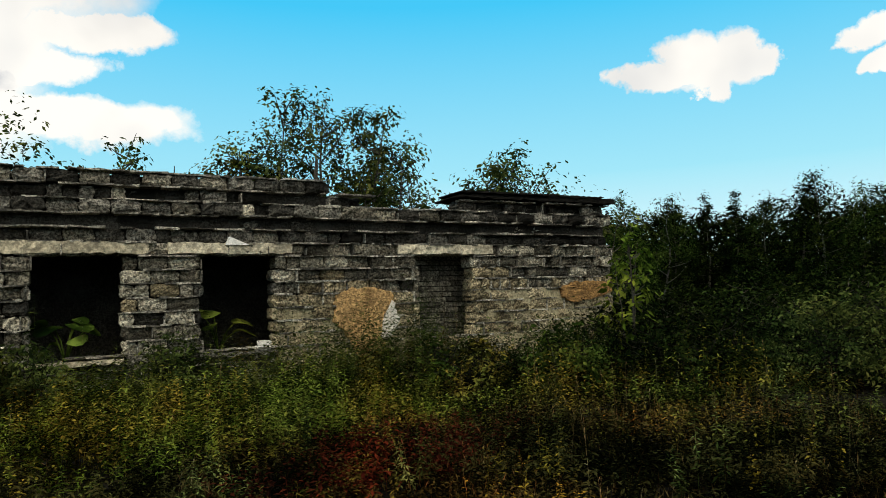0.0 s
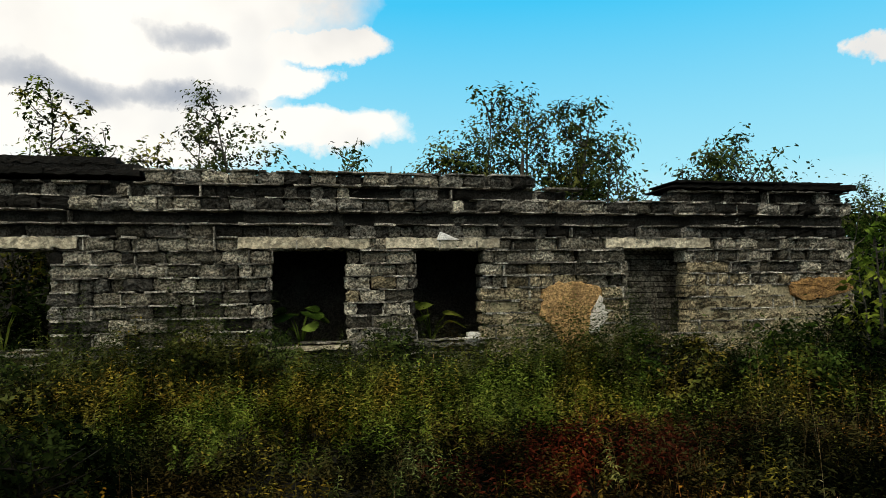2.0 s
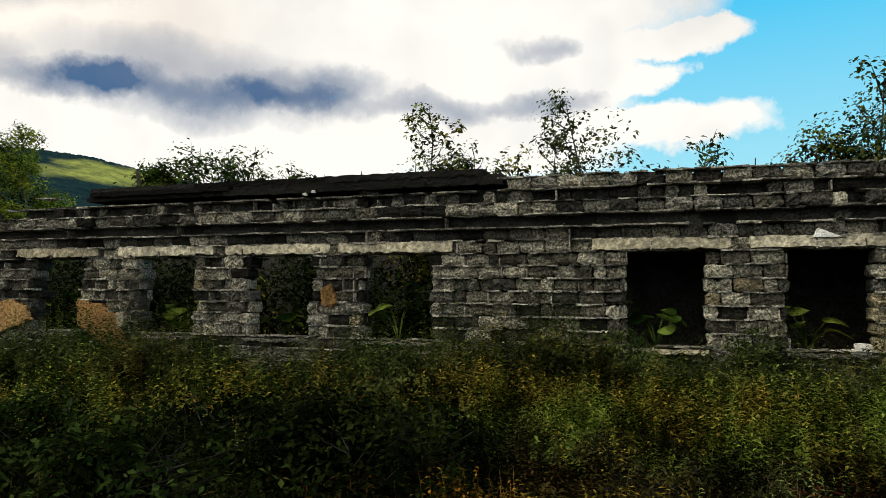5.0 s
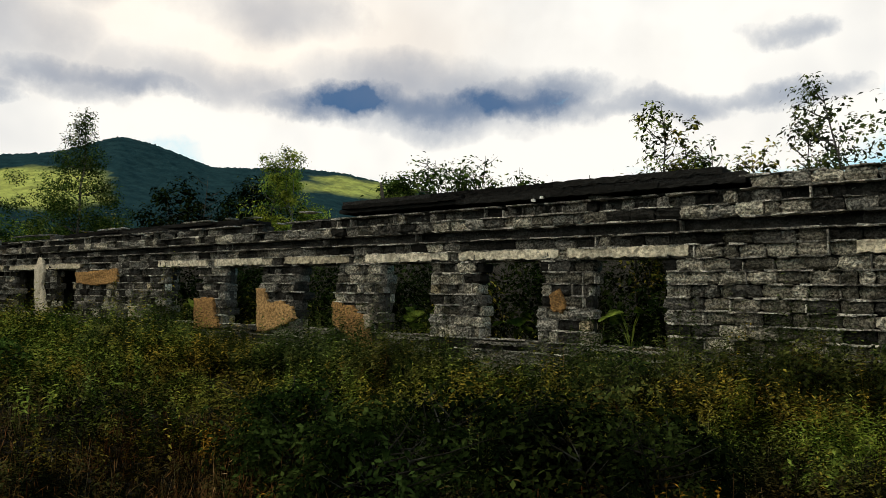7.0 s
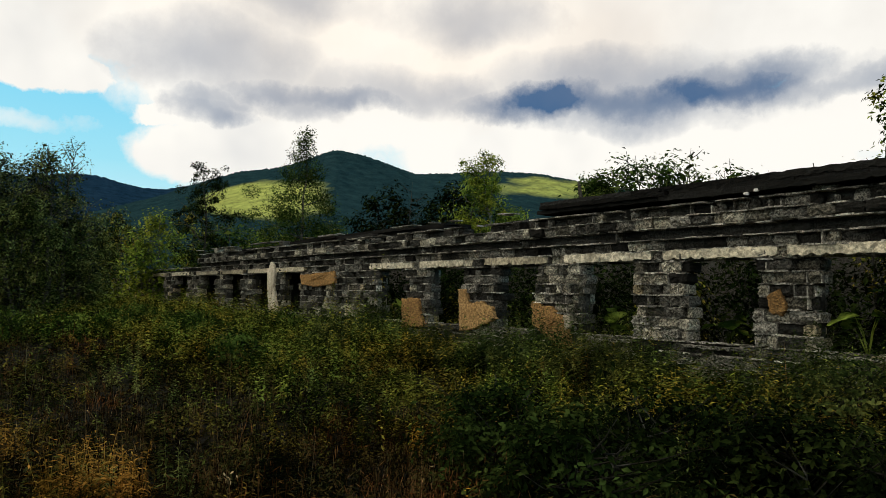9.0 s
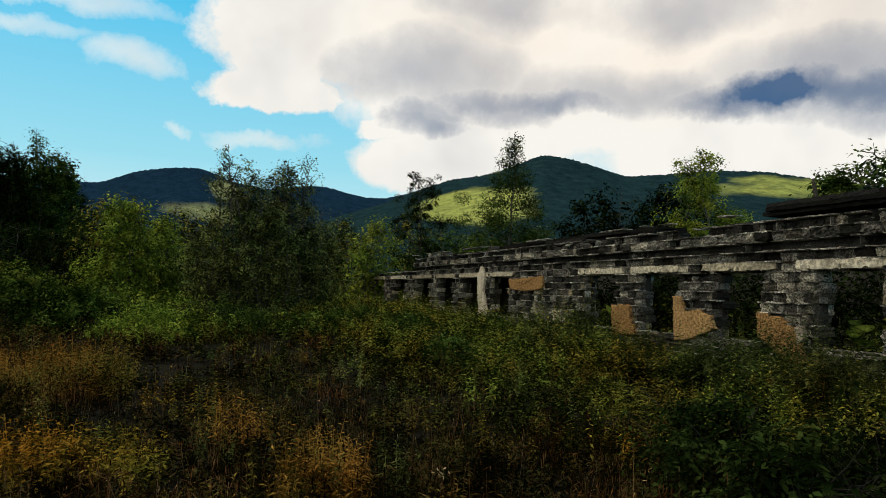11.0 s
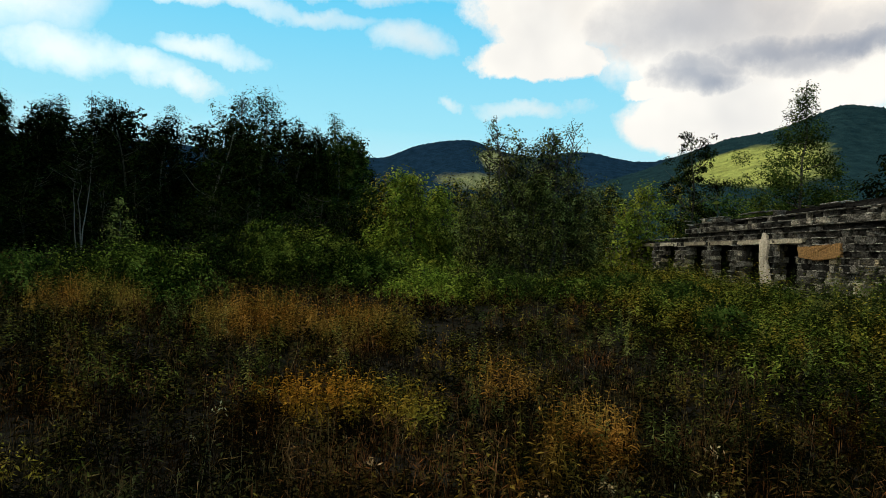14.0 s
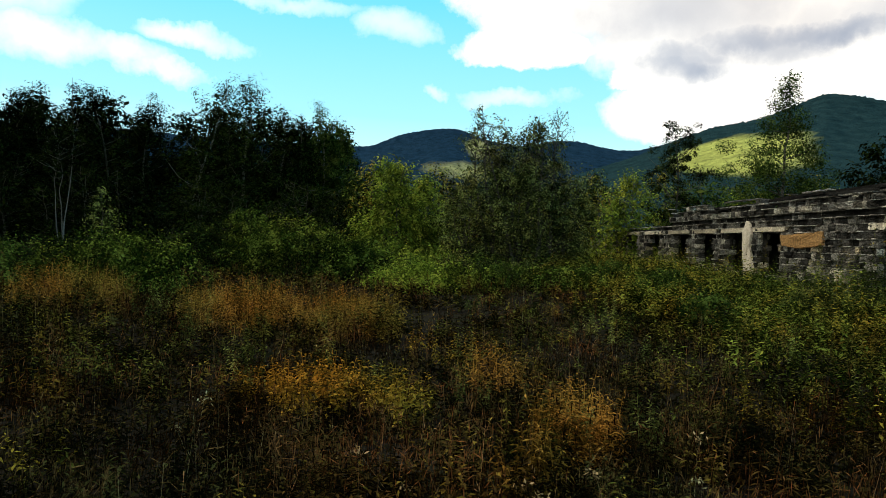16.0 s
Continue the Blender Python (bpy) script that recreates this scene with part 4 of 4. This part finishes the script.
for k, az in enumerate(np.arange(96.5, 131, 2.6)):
    tree_at(az, r.uniform(2.0, 4.2), r.uniform(41, 45), r.uniform(3.4, 4.6), "undergrowth", "dark bushy undergrowth along the woods", 5500, 0.14, GROVE_SHADE if az < 112 else FOREST_SHADE, 260 + k, stemsn=4, base=0.02, shape="dome", category="bush", group="undergrowth of the woods", fill=0.75)
tree_at(118.7, 7.6, 39, 2.6, "birch", "pale-stemmed birch before the dark woods", 1500, 0.18, FOREST_SHADE, 290, base=0.62, shape="egg", bark=BIRCH_BARK, stemsn=3, fill=0.4, stout=0.5)
tree_at(116.1, 2.7, 36, 1.5, "sapling", "small pale sapling before the dark woods", 900, 0.14, ALDER, 291, base=0.2, shape="egg", fill=0.5)
tree_at(94.6, 6.6, 38, 4.0, "birch", "light green leafy birch at the corner of the woods", 8000, 0.17, YOUNG, 258, base=0.03, shape="dome", fill=0.75, stemsn=3)
tree_at(91.8, 5.2, 40, 3.6, "birch", "yellow-green leafy birch at the corner of the woods", 7000, 0.17, YOUNG, 259, base=0.03, shape="dome", fill=0.75, stemsn=3)
for k, az in enumerate(np.arange(44.0, 97, 2.6)):
    tree_at(az, r.uniform(4.3, 6.2) + (1.0 if 72 < az < 80 else 0), r.uniform(42, 58), r.uniform(4, 6), "thicket", "green thicket beyond the ruined shed", 6000, 0.18, (WOODS, BRIGHT, YOUNG)[int(r.integers(3))], 300 + k, stemsn=4, base=0.02, shape="dome", category="bush", group="thickets beyond the shed", fill=0.75)
# most of these crowns also use the leaf colours darkened for shade
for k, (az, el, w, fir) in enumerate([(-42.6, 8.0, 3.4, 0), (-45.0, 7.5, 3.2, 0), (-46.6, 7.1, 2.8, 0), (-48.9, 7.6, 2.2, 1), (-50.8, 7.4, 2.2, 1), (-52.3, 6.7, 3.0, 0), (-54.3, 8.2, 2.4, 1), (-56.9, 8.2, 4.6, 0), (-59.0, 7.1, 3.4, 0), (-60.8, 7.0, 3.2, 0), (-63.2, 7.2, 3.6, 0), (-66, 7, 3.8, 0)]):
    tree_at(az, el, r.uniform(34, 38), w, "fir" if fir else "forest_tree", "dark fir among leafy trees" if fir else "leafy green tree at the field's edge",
            8000, 0.125, FOREST_SHADE if fir else WOODS if k in (0, 2, 8) else GROVE_SHADE, 340 + k, base=0.12, shape="cone" if fir else "egg", group="trees of the right woods", fill=0.78, clump=0.22, lift=(0.0, 0.2) if fir else (0.3, 0.9), bark=BIRCH_BARK if k in (1, 7) else None)
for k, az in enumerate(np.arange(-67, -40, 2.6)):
    tree_at(az, r.uniform(5.2, 6.4), r.uniform(42, 46), r.uniform(5.0, 6.0), "forest_tree", "dark leafy tree deep in the woods", 6000, 0.26, FOREST_SHADE, 390 + k, base=0.02, shape="dome", group="trees of the right woods", fill=0.85)
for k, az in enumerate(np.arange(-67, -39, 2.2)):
    tree_at(az, r.uniform(-1.4, 0.4), r.uniform(15, 21), r.uniform(2.2, 3.4), "undergrowth", "dark bushy undergrowth at the field's edge", 4200, 0.11, (GROVE_SHADE, FOREST_SHADE, GROVE_SHADE)[k % 3], 370 + k, stemsn=4, base=0.02, shape="dome", category="bush", group="undergrowth of the right woods", fill=0.75)

# shrubs inside the roofless part
for k, (x, y, h, w, m) in enumerate([(-4.2, 12.6, 1.9, 1.3, BRIGHT), (-3.4, 13.4, 2.8, 1.5, CROWN), (-6.0, 12.9, 2.6, 1.6, CROWN), (-7.2, 13.4, 3.0, 1.6, WOODS), (-8.6, 12.4, 2.1, 1.4, BRIGHT), (-9.6, 13.2, 2.9, 1.7, WOODS),
                                     (-11.6, 12.6, 2.4, 1.5, WOODS), (-12.9, 13.2, 2.8, 1.5, CROWN), (-14.6, 12.4, 2.0, 1.4, BRIGHT), (-16.2, 12.9, 2.6, 1.6, WOODS), (-18.0, 12.6, 2.6, 1.5, CROWN), (-20.2, 12.8, 2.6, 1.4, CROWN),
                                     (-4.8, 14.4, 3.1, 1.9, CROWN), (-7.4, 14.8, 3.2, 1.9, CROWN), (-10.2, 14.6, 3.2, 1.9, WOODS), (-13.0, 15.0, 3.2, 2.0, CROWN), (-15.6, 14.6, 3.1, 2.0, WOODS), (-18.6, 14.8, 3.1, 2.0, CROWN), (-20.4, 15.2, 3.1, 1.8, CROWN)]):
    # shrubs farther in use the leaf colour darkened for the dim interior
    plant_tree("shrub", "leafy shrub growing inside the roofless shed", x, y, h, w * 1.5, 2600, 0.13, m if y < 12.5 else GROVE_SHADE, 460 + k, stemsn=5, base=0.1, shape="dome", category="shrub", group="shrubs inside the shed", fill=0.5)


def burdock(x, y, z, size, seed):
    """A few very broad leaves on stalks."""
    q = np.random.default_rng(seed)
    root = thing("burdock", "burdock with broad bright green leaves growing in a window opening", "plant", (x, y, z), "burdocks in the openings")
    for k in range(6):
        a, reach = q.uniform(0, 2 * np.pi), size * q.uniform(0.4, 1.0)
        tip = np.array([math.cos(a) * reach, math.sin(a) * reach * 0.6, size * q.uniform(0.9, 2.0)])
        p = Pile()
        tube(p, [(0, 0, 0), tip * (0.4, 0.4, 0.6), tip], [0.012, 0.01, 0.006], 4)
        stalk = child("stalk", p.mesh("stalk", HUMMOCK), root)
        n = 10
        s = size * q.uniform(0.45, 0.8)
        u = np.array([math.cos(a), math.sin(a) * 0.6, -0.25])
        w = np.array([-math.sin(a), math.cos(a), q.normal(0, 0.3)])
        v = [tip]
        for i in range(n):
            t = 2 * np.pi * i / n
            v.append(tip + u * s * (0.35 + 0.75 * math.cos(t)) + w * s * 0.7 * math.sin(t) + (0, 0, -0.12 * s * (1 + math.cos(2 * t)) + q.normal(0, 0.03 * s)))
        f = [(0, 1 + (2 * i) % n, 1 + (2 * i + 1) % n, 1 + (2 * i + 2) % n) for i in range(n // 2)]
        child("leaf", mesh_of("leaf", v, f, HUMMOCK), stalk)


for k, (x, y, s) in enumerate([(-0.15, 11.6, 0.34), (1.9, 11.5, 0.36), (-6.6, 11.5, 0.3), (-4.3, 11.9, 0.34), (-16.3, 11.4, 0.36), (-9.0, 11.8, 0.3), (-0.45, 11.2, 0.16)]):
    burdock(x, 10.98 + 0.1 * (k % 3), 0.88, s, 500 + k)

# shrubs in the field
for k, (az, el, d, w, n, m) in enumerate([(102, 0.9, 25, 4.6, 17000, HUMMOCK), (97.6, -0.5, 24.5, 3.4, 9000, HUMMOCK), (105.8, 1.9, 28, 3.0, 8000, HUMMOCK), (109, 0.2, 28, 3.6, 8000, GROVE_SHADE), (114.5, -0.7, 17, 3.7, 17000, HUMMOCK), (122.5, -1.7, 17, 2.8, 8000, WOODS), (119, -1.2, 21, 2.6, 6000, GROVE_SHADE),
                                          (91.5, -2.3, 22, 4.0, 9000, YOUNG), (88, -2.5, 22, 3.2, 6000, HUMMOCK), (-41.5, -1.4, 12.0, 2.0, 4600, FOREST_SHADE), (-46, -2.4, 11, 2.4, 5200, FOREST_SHADE), (-50, -0.6, 14, 3.0, 5600, FOREST_SHADE), (-56, -1.0, 13, 3.0, 5600, CROWN),
                                          (-61, -0.3, 14, 3.2, 5200, CROWN), (-37.5, -2.2, 10.4, 1.4, 3000, WOODS), (-30.5, -3.6, 9.9, 1.2, 2000, WEED), (3.2, -2.4, 10.0, 1.3, 2000, CROWN), (-6.5, -2.2, 10.1, 1.1, 1800, CROWN), (-26.5, -3.2, 10.6, 1.0, 1500, WOODS), (22, -4.0, 9.4, 1.6, 2500, CROWN), (9.5, -3.2, 10, 1.4, 2000, CROWN), (59, -2.6, 18.5, 2.2, 2800, CROWN), (66, -1.6, 22, 2.4, 4200, WOODS),
                                          (72, -1.6, 21, 2.4, 4200, WOODS), (76.5, -1.2, 25, 3.0, 4600, WOODS), (80.5, -1.8, 24, 2.6, 5000, HUMMOCK), (85, -2.0, 25, 3.4, 4800, WOODS), (26, -8.3, 5.2, 1.8, 6500, FOREST_SHADE), (34, -8.0, 5.6, 2.0, 7000, FOREST_SHADE), (41, -8.6, 5.0, 1.7, 6000, GROVE_SHADE), (19, -8.8, 5.2, 1.4, 4500, FOREST_SHADE), (48, -7.0, 6.2, 1.5, 4500, GROVE_SHADE),
                                          (62, -2.4, 17, 1.6, 2600, CROWN), (69, -3.0, 15, 1.4, 2200, WOODS)]):
    tree_at(az, el, d, w, "shrub", "low spreading green shrub in the field", int(n * 1.2), 0.06 if d < 8 else 0.075 if d < 20 else 0.095, m, 420 + k, stemsn=6, base=0.02, shape="dome", category="shrub", group="field shrubs", clump=0.18, fill=0.88, bark=TWIG)


# weeds over the whole field
def scatter(n, d0, d1, az0=-70.0, az1=132.0, seed=0):
    q = np.random.default_rng(seed)
    d = d0 * (d1 / d0) ** q.uniform(0, 1, n)
    a = np.radians(q.uniform(az0, az1, n))
    x, y = -np.sin(a) * d, np.cos(a) * d
    keep = ~((y > WALL_Y - 0.15) & (x < WALL_R + 0.1) & (x > WALL_L))
    return x[keep], y[keep], d[keep]


def patchy(x, y, s, seed):
    return np.sin(x * s + seed) * np.sin(y * s * 1.3 + seed * 2.1) + 0.6 * np.sin(x * s * 2.3 - y * s * 1.9 + seed * 0.7) + 0.4 * np.sin(x * s * 4.7 + y * s * 5.1)


def weeds(name, label, material, n, d0, d1, height, leaf, per, seed, where=None, droop=0.1, aspect=0.4, spread=1.0, tuft=9, radius=0.34, area=None):
    """Bushy plants in domed tufts with dark gaps between: each a stem with leaves crowding towards its top."""
    q = np.random.default_rng(seed)
    x, y, d = scatter(n // tuft, d0, d1, seed=seed)
    if area:
        x, y = q.uniform(area[0], area[1], n // tuft), q.uniform(area[2], area[3], n // tuft)
        d = np.hypot(x, y)
    if where is not None:
        k = where(x, y)
        x, y, d = x[k], y[k], d[k]
    size = q.uniform(0.5, 1.35, len(x))
    wide = radius * size * (1 + np.maximum(0, d - 8) * 0.03)
    a, e = q.uniform(0, 2 * np.pi, (len(x), tuft)), np.sqrt(q.uniform(0, 1, (len(x), tuft)))
    tall = height * q.uniform(0.65, 1.15, len(x)) * (0.7 + 0.3 * size) * np.clip(0.55 + d / 22, 0.55, 1.0)
    wall = np.clip(1 - (WALL_Y - y) / 3.5, 0, 1) * (x < WALL_R) * np.clip((d - 6) / 4, 0, 1)
    tall = tall * (1 + 0.75 * wall) * np.clip(0.95 + 0.28 * patchy(x, y, 0.9, 4.0), 0.6, 1.3)
    h = (tall[:, None] * (1 - 0.45 * e * e) * q.uniform(0.75, 1.1, e.shape)).ravel()
    x = (x[:, None] + np.cos(a) * e * wide[:, None]).ravel()
    y = (y[:, None] + np.sin(a) * e * wide[:, None]).ravel()
    keep = ~((y > WALL_Y - 0.12) & (x < WALL_R + 0.1))
    x, y, h, d = x[keep], y[keep], h[keep], np.repeat(d, tuft)[keep]
    foot = np.stack([x, y, ground_height(x, y)], -1)
    tip = foot + np.stack([q.normal(0, 0.07, len(x)), q.normal(0, 0.07, len(x)), h], -1)
    grow = 1 + np.maximum(0, d - 6) * 0.055
    pile = Pile()
    pile.add(*stems(foot, tip, 0.0016 * grow, seed))
    t = 1.0 - 0.66 * (np.arange(per) + q.uniform(0, 1, (len(x), per))) / per
    if aspect < 0.2:
        pts = foot[:, None] + (tip - foot)[:, None] * t[..., None]
        pile.add(*leaves(pts.reshape(-1, 3), np.repeat(leaf * grow, per), aspect, droop, seed + 1, spread))
    else:
        pile.add(*whorls(foot, tip, t, leaf * grow, aspect, q))
    tagged(new(name, pile.mesh(name, material)), label, "weeds", kind="stuff")


def whorls(foot, tip, t, size, aspect, q):
    """Leaves set round each stem, turning as they climb: broad and level below, short and raised at the tip."""
    n, per = t.shape
    a = q.uniform(0, 2 * np.pi, n)[:, None] + np.arange(per) * 2.4 + q.normal(0, 0.3, (n, per))
    rise = -0.15 + 0.75 * np.clip((t - 0.7) / 0.3, 0, 1) + q.normal(0, 0.22, (n, per))
    d = np.stack([np.cos(a) * np.cos(rise), np.sin(a) * np.cos(rise), np.sin(rise)], -1)
    side = np.stack([-np.sin(a), np.cos(a), q.normal(0, 0.25, (n, per))], -1)
    L = (size[:, None] * (1.5 - 0.75 * np.clip((t - 0.4) / 0.6, 0, 1)) * q.uniform(0.7, 1.3, (n, per)))[..., None]
    p = foot[:, None] + (tip - foot)[:, None] * t[..., None]
    v = np.stack([p, p + d * L * 0.5 + side * L * aspect * 0.5, p + d * L - np.array((0, 0, 0.22)) * L, p + d * L * 0.5 - side * L * aspect * 0.5], 2)
    return v.reshape(-1, 3), np.arange(n * per * 4).reshape(-1, 4)


def dryland(x, y):
    """Where brown grass takes over from green weeds."""
    az = np.degrees(np.arctan2(-x, y))
    d = np.hypot(x, y)
    left = np.clip((az - 20) / 25, 0, 1) * np.clip((5.4 - y) / 2.2, 0, 1) * np.clip(1.3 - d / 60, 0.4, 1)
    right = np.clip((-az - 18) / 20, 0, 0.35) * np.clip((9 - d) / 3, 0, 1)
    return left + right


pick = np.random.default_rng(99)
# the nearest weeds carry the foreground's dimness in their leaf colour
weeds("weeds", "knee-high weeds of the near field, foreground dimness put into their colour", SHADE_WEED, 14500, 2.4, 7.0, 0.62, 0.05, 18, 10, lambda x, y: pick.uniform(0, 1, len(x)) > dryland(x, y) * 0.6, aspect=0.33)
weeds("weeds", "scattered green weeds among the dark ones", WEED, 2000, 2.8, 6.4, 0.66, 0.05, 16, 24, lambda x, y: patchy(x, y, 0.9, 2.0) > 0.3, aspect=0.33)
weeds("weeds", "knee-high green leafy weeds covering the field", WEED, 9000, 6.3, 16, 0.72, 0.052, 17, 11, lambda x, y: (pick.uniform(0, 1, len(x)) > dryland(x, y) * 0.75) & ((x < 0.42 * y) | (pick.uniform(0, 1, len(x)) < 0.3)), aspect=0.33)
weeds("weeds", "weeds at the field edge before the woods, colour darkened with the foreground", SHADE_WEED, 6000, 5.6, 14, 0.66, 0.054, 17, 28, lambda x, y: x > 0.42 * y, aspect=0.33)
weeds("weeds", "bright green goldenrod-like weeds near the wall", BRIGHT, 6500, 6.4, 15, 0.76, 0.052, 17, 12, lambda x, y: (x < 0.5 * y) & (patchy(x, y, 0.55, 3.0) > 0.2) & (pick.uniform(0, 1, len(x)) > dryland(x, y) * 1.1))
weeds("weeds", "yellowing weeds scattered over the field", YELLOW, 2600, 3.5, 14, 0.6, 0.042, 14, 15, lambda x, y: (patchy(x, y, 0.7, 5.0) > 0.75))
weeds("weeds", "weeds and grass of the far field", WEED, 10000, 14, 60, 0.5, 0.075, 10, 13, lambda x, y: pick.uniform(0, 1, len(x)) > dryland(x, y) * 0.6)
weeds("weeds", "tall green weeds along the ruined wall", BRIGHT, 6000, 9, 45, 0.85, 0.06, 13, 16, lambda x, y: (y > 3.2 + 0.5 * np.sin(x)) & (x < -3), radius=0.5)
weeds("grass", "dry brown grass with thin stems", DRY, 32000, 3.6, 45, 0.7, 0.075, 6, 14, lambda x, y: pick.uniform(0, 1, len(x)) < dryland(x, y) + 0.04, aspect=0.09, spread=2.2, droop=-0.9, tuft=14, radius=0.3)
weeds("weeds", "low weeds between the dry grass, in the darkened leaf colour", SHADE_WEED, 9000, 5.5, 24, 0.42, 0.062, 11, 26, lambda x, y: dryland(x, y) > 0.15, aspect=0.4, radius=0.5)
weeds("dry_stalks", "thin pale dry stalks standing above the weeds", STRAW, 900, 3.0, 13, 0.92, 0.035, 3, 25, aspect=0.15, tuft=2, spread=1.5, droop=-0.6)
weeds("mugwort", "tall pale green spires of mugwort among the weeds", ALDER, 1500, 4.6, 15, 0.95, 0.042, 30, 27, lambda x, y: patchy(x, y, 1.1, 6.0) > 0.35, aspect=0.28, tuft=6, radius=0.16)

weeds("weeds", "dark green weeds against the foot of the wall", CROWN, 6500, 9, 12, 0.9, 0.055, 14, 17, area=(-20, 9.6, 9.3, 10.45))
weeds("weeds", "dark green weeds against the foot of the far wall", CROWN, 3600, 9, 12, 0.62, 0.06, 12, 18, area=(-58, -20, 8.8, 10.45), radius=0.5)
weeds("weeds", "tall green weeds before the far wall", BRIGHT, 7500, 9, 12, 1.05, 0.055, 14, 19, area=(-48, -12, 5.0, 10.4), radius=0.55)
weeds("weeds", "bright weeds before the far wall", BRIGHT, 3500, 9, 12, 1.0, 0.055, 14, 20, area=(-40, -12, 3.5, 9.5), radius=0.5, where=lambda x, y: patchy(x, y, 0.4, 2.0) > 0.2)
weeds("weeds", "light green goldenrod-like weeds before the wall", YOUNG, 6000, 5.8, 10, 0.74, 0.046, 17, 21, where=lambda x, y: (y > 6.3) & (x > -7) & (patchy(x, y, 0.6, 1.0) > 0.0), aspect=0.3)
weeds("weeds", "green weeds of the open field", WEED, 3000, 2, 14, 0.6, 0.06, 12, 23, area=(-14, 14, -16, -1.2), where=lambda x, y: np.hypot(x, y) > 1.6)
weeds("weeds", "green weeds before the wall", BRIGHT, 6500, 6, 10.5, 0.8, 0.05, 17, 22, where=lambda x, y: (y > 6.2) & (x > -9))


def clumps(name, label, material, rows, leaf, per, seed, aspect=0.4, droop=0.1, spread=1.0, low=0.3):
    """Plants of one kind that grow thickly in a few places: x, y, radius, height, count."""
    q = np.random.default_rng(seed)
    for x, y, rad, h, n in rows:
        a, d = q.uniform(0, 2 * np.pi, n), rad * np.sqrt(q.uniform(0, 1, n))
        px, py = x + np.cos(a) * d, y + np.sin(a) * d * 0.7
        foot = np.stack([px, py, ground_height(px, py)], -1)
        tip = foot + np.stack([q.normal(0, 0.1, n), q.normal(0, 0.1, n), h * q.uniform(0.6, 1.1, n) * (1 - 0.35 * (d / rad) ** 2)], -1)
        pile = Pile()
        pile.add(*stems(foot, tip, np.full(n, 0.003), seed))
        if low > 0.9 or aspect < 0.2:
            t = q.uniform(low, 1.02, (n, per))
            pts = foot[:, None] + (tip - foot)[:, None] * t[..., None] + q.normal(0, 0.02, (n, per, 3)) * (1, 1, 0.3)
            pile.add(*leaves(pts.reshape(-1, 3), leaf, aspect, droop, seed + 1, spread))
        else:
            t = 1.0 - (1 - low) * (np.arange(per) + q.uniform(0, 1, (n, per))) / per
            pile.add(*whorls(foot, tip, t, np.full(n, leaf), aspect, q))
        ob = new(name, pile.mesh(name, material))
        tagged(ob, label, "grass" if "grass" in name else "plant", kind="stuff")


clumps("orange_grass", "clump of orange dry grass", ORANGE, [(-5.2, 1.05, 0.5, 0.62, 170), (-11.5, -3.3, 1.5, 0.85, 600), (-11.3, -1.5, 1.3, 0.8, 460), (-12.4, -6.6, 1.3, 0.85, 460), (6.0, 5.5, 1.2, 0.45, 50), (-7.5, 0.6, 0.6, 0.6, 60), (-4.3, 0.6, 0.3, 0.6, 50)], 0.05, 15, 61, aspect=0.24, low=0.25)
clumps("yellow_bush", "yellowing leafy bush", YELLOW, [(-6.2, -1.0, 0.6, 0.58, 120), (-6.1, -0.35, 0.45, 0.52, 80), (-6.4, -1.6, 0.35, 0.5, 45), (-1.2, 4.3, 0.45, 0.5, 50), (-0.2, 4.6, 0.35, 0.5, 40), (2.6, 3.6, 0.4, 0.4, 40)], 0.05, 12, 62)
clumps("red_plant", "low red-leaved plant", RED, [(2.5, 5.7, 1.0, 0.5, 230), (1.5, 5.3, 0.6, 0.42, 90), (3.4, 5.7, 0.7, 0.5, 110), (-2.5, 0.5, 0.2, 0.5, 40), (0.9, 3.6, 0.2, 0.5, 30), (-2.2, 3.0, 0.3, 0.4, 30)], 0.055, 9, 63)
clumps("pale_umbel", "pale flat-topped flower head among the weeds", FLOWER, [(-3.7, 0.55, 0.06, 0.6, 2), (-3.6, 1.0, 0.06, 0.55, 2), (-3.9, -0.1, 0.06, 0.5, 2), (-4.2, 1.6, 0.06, 0.5, 2), (-4.6, -1.6, 0.08, 0.5, 2)], 0.035, 14, 64, low=0.93)
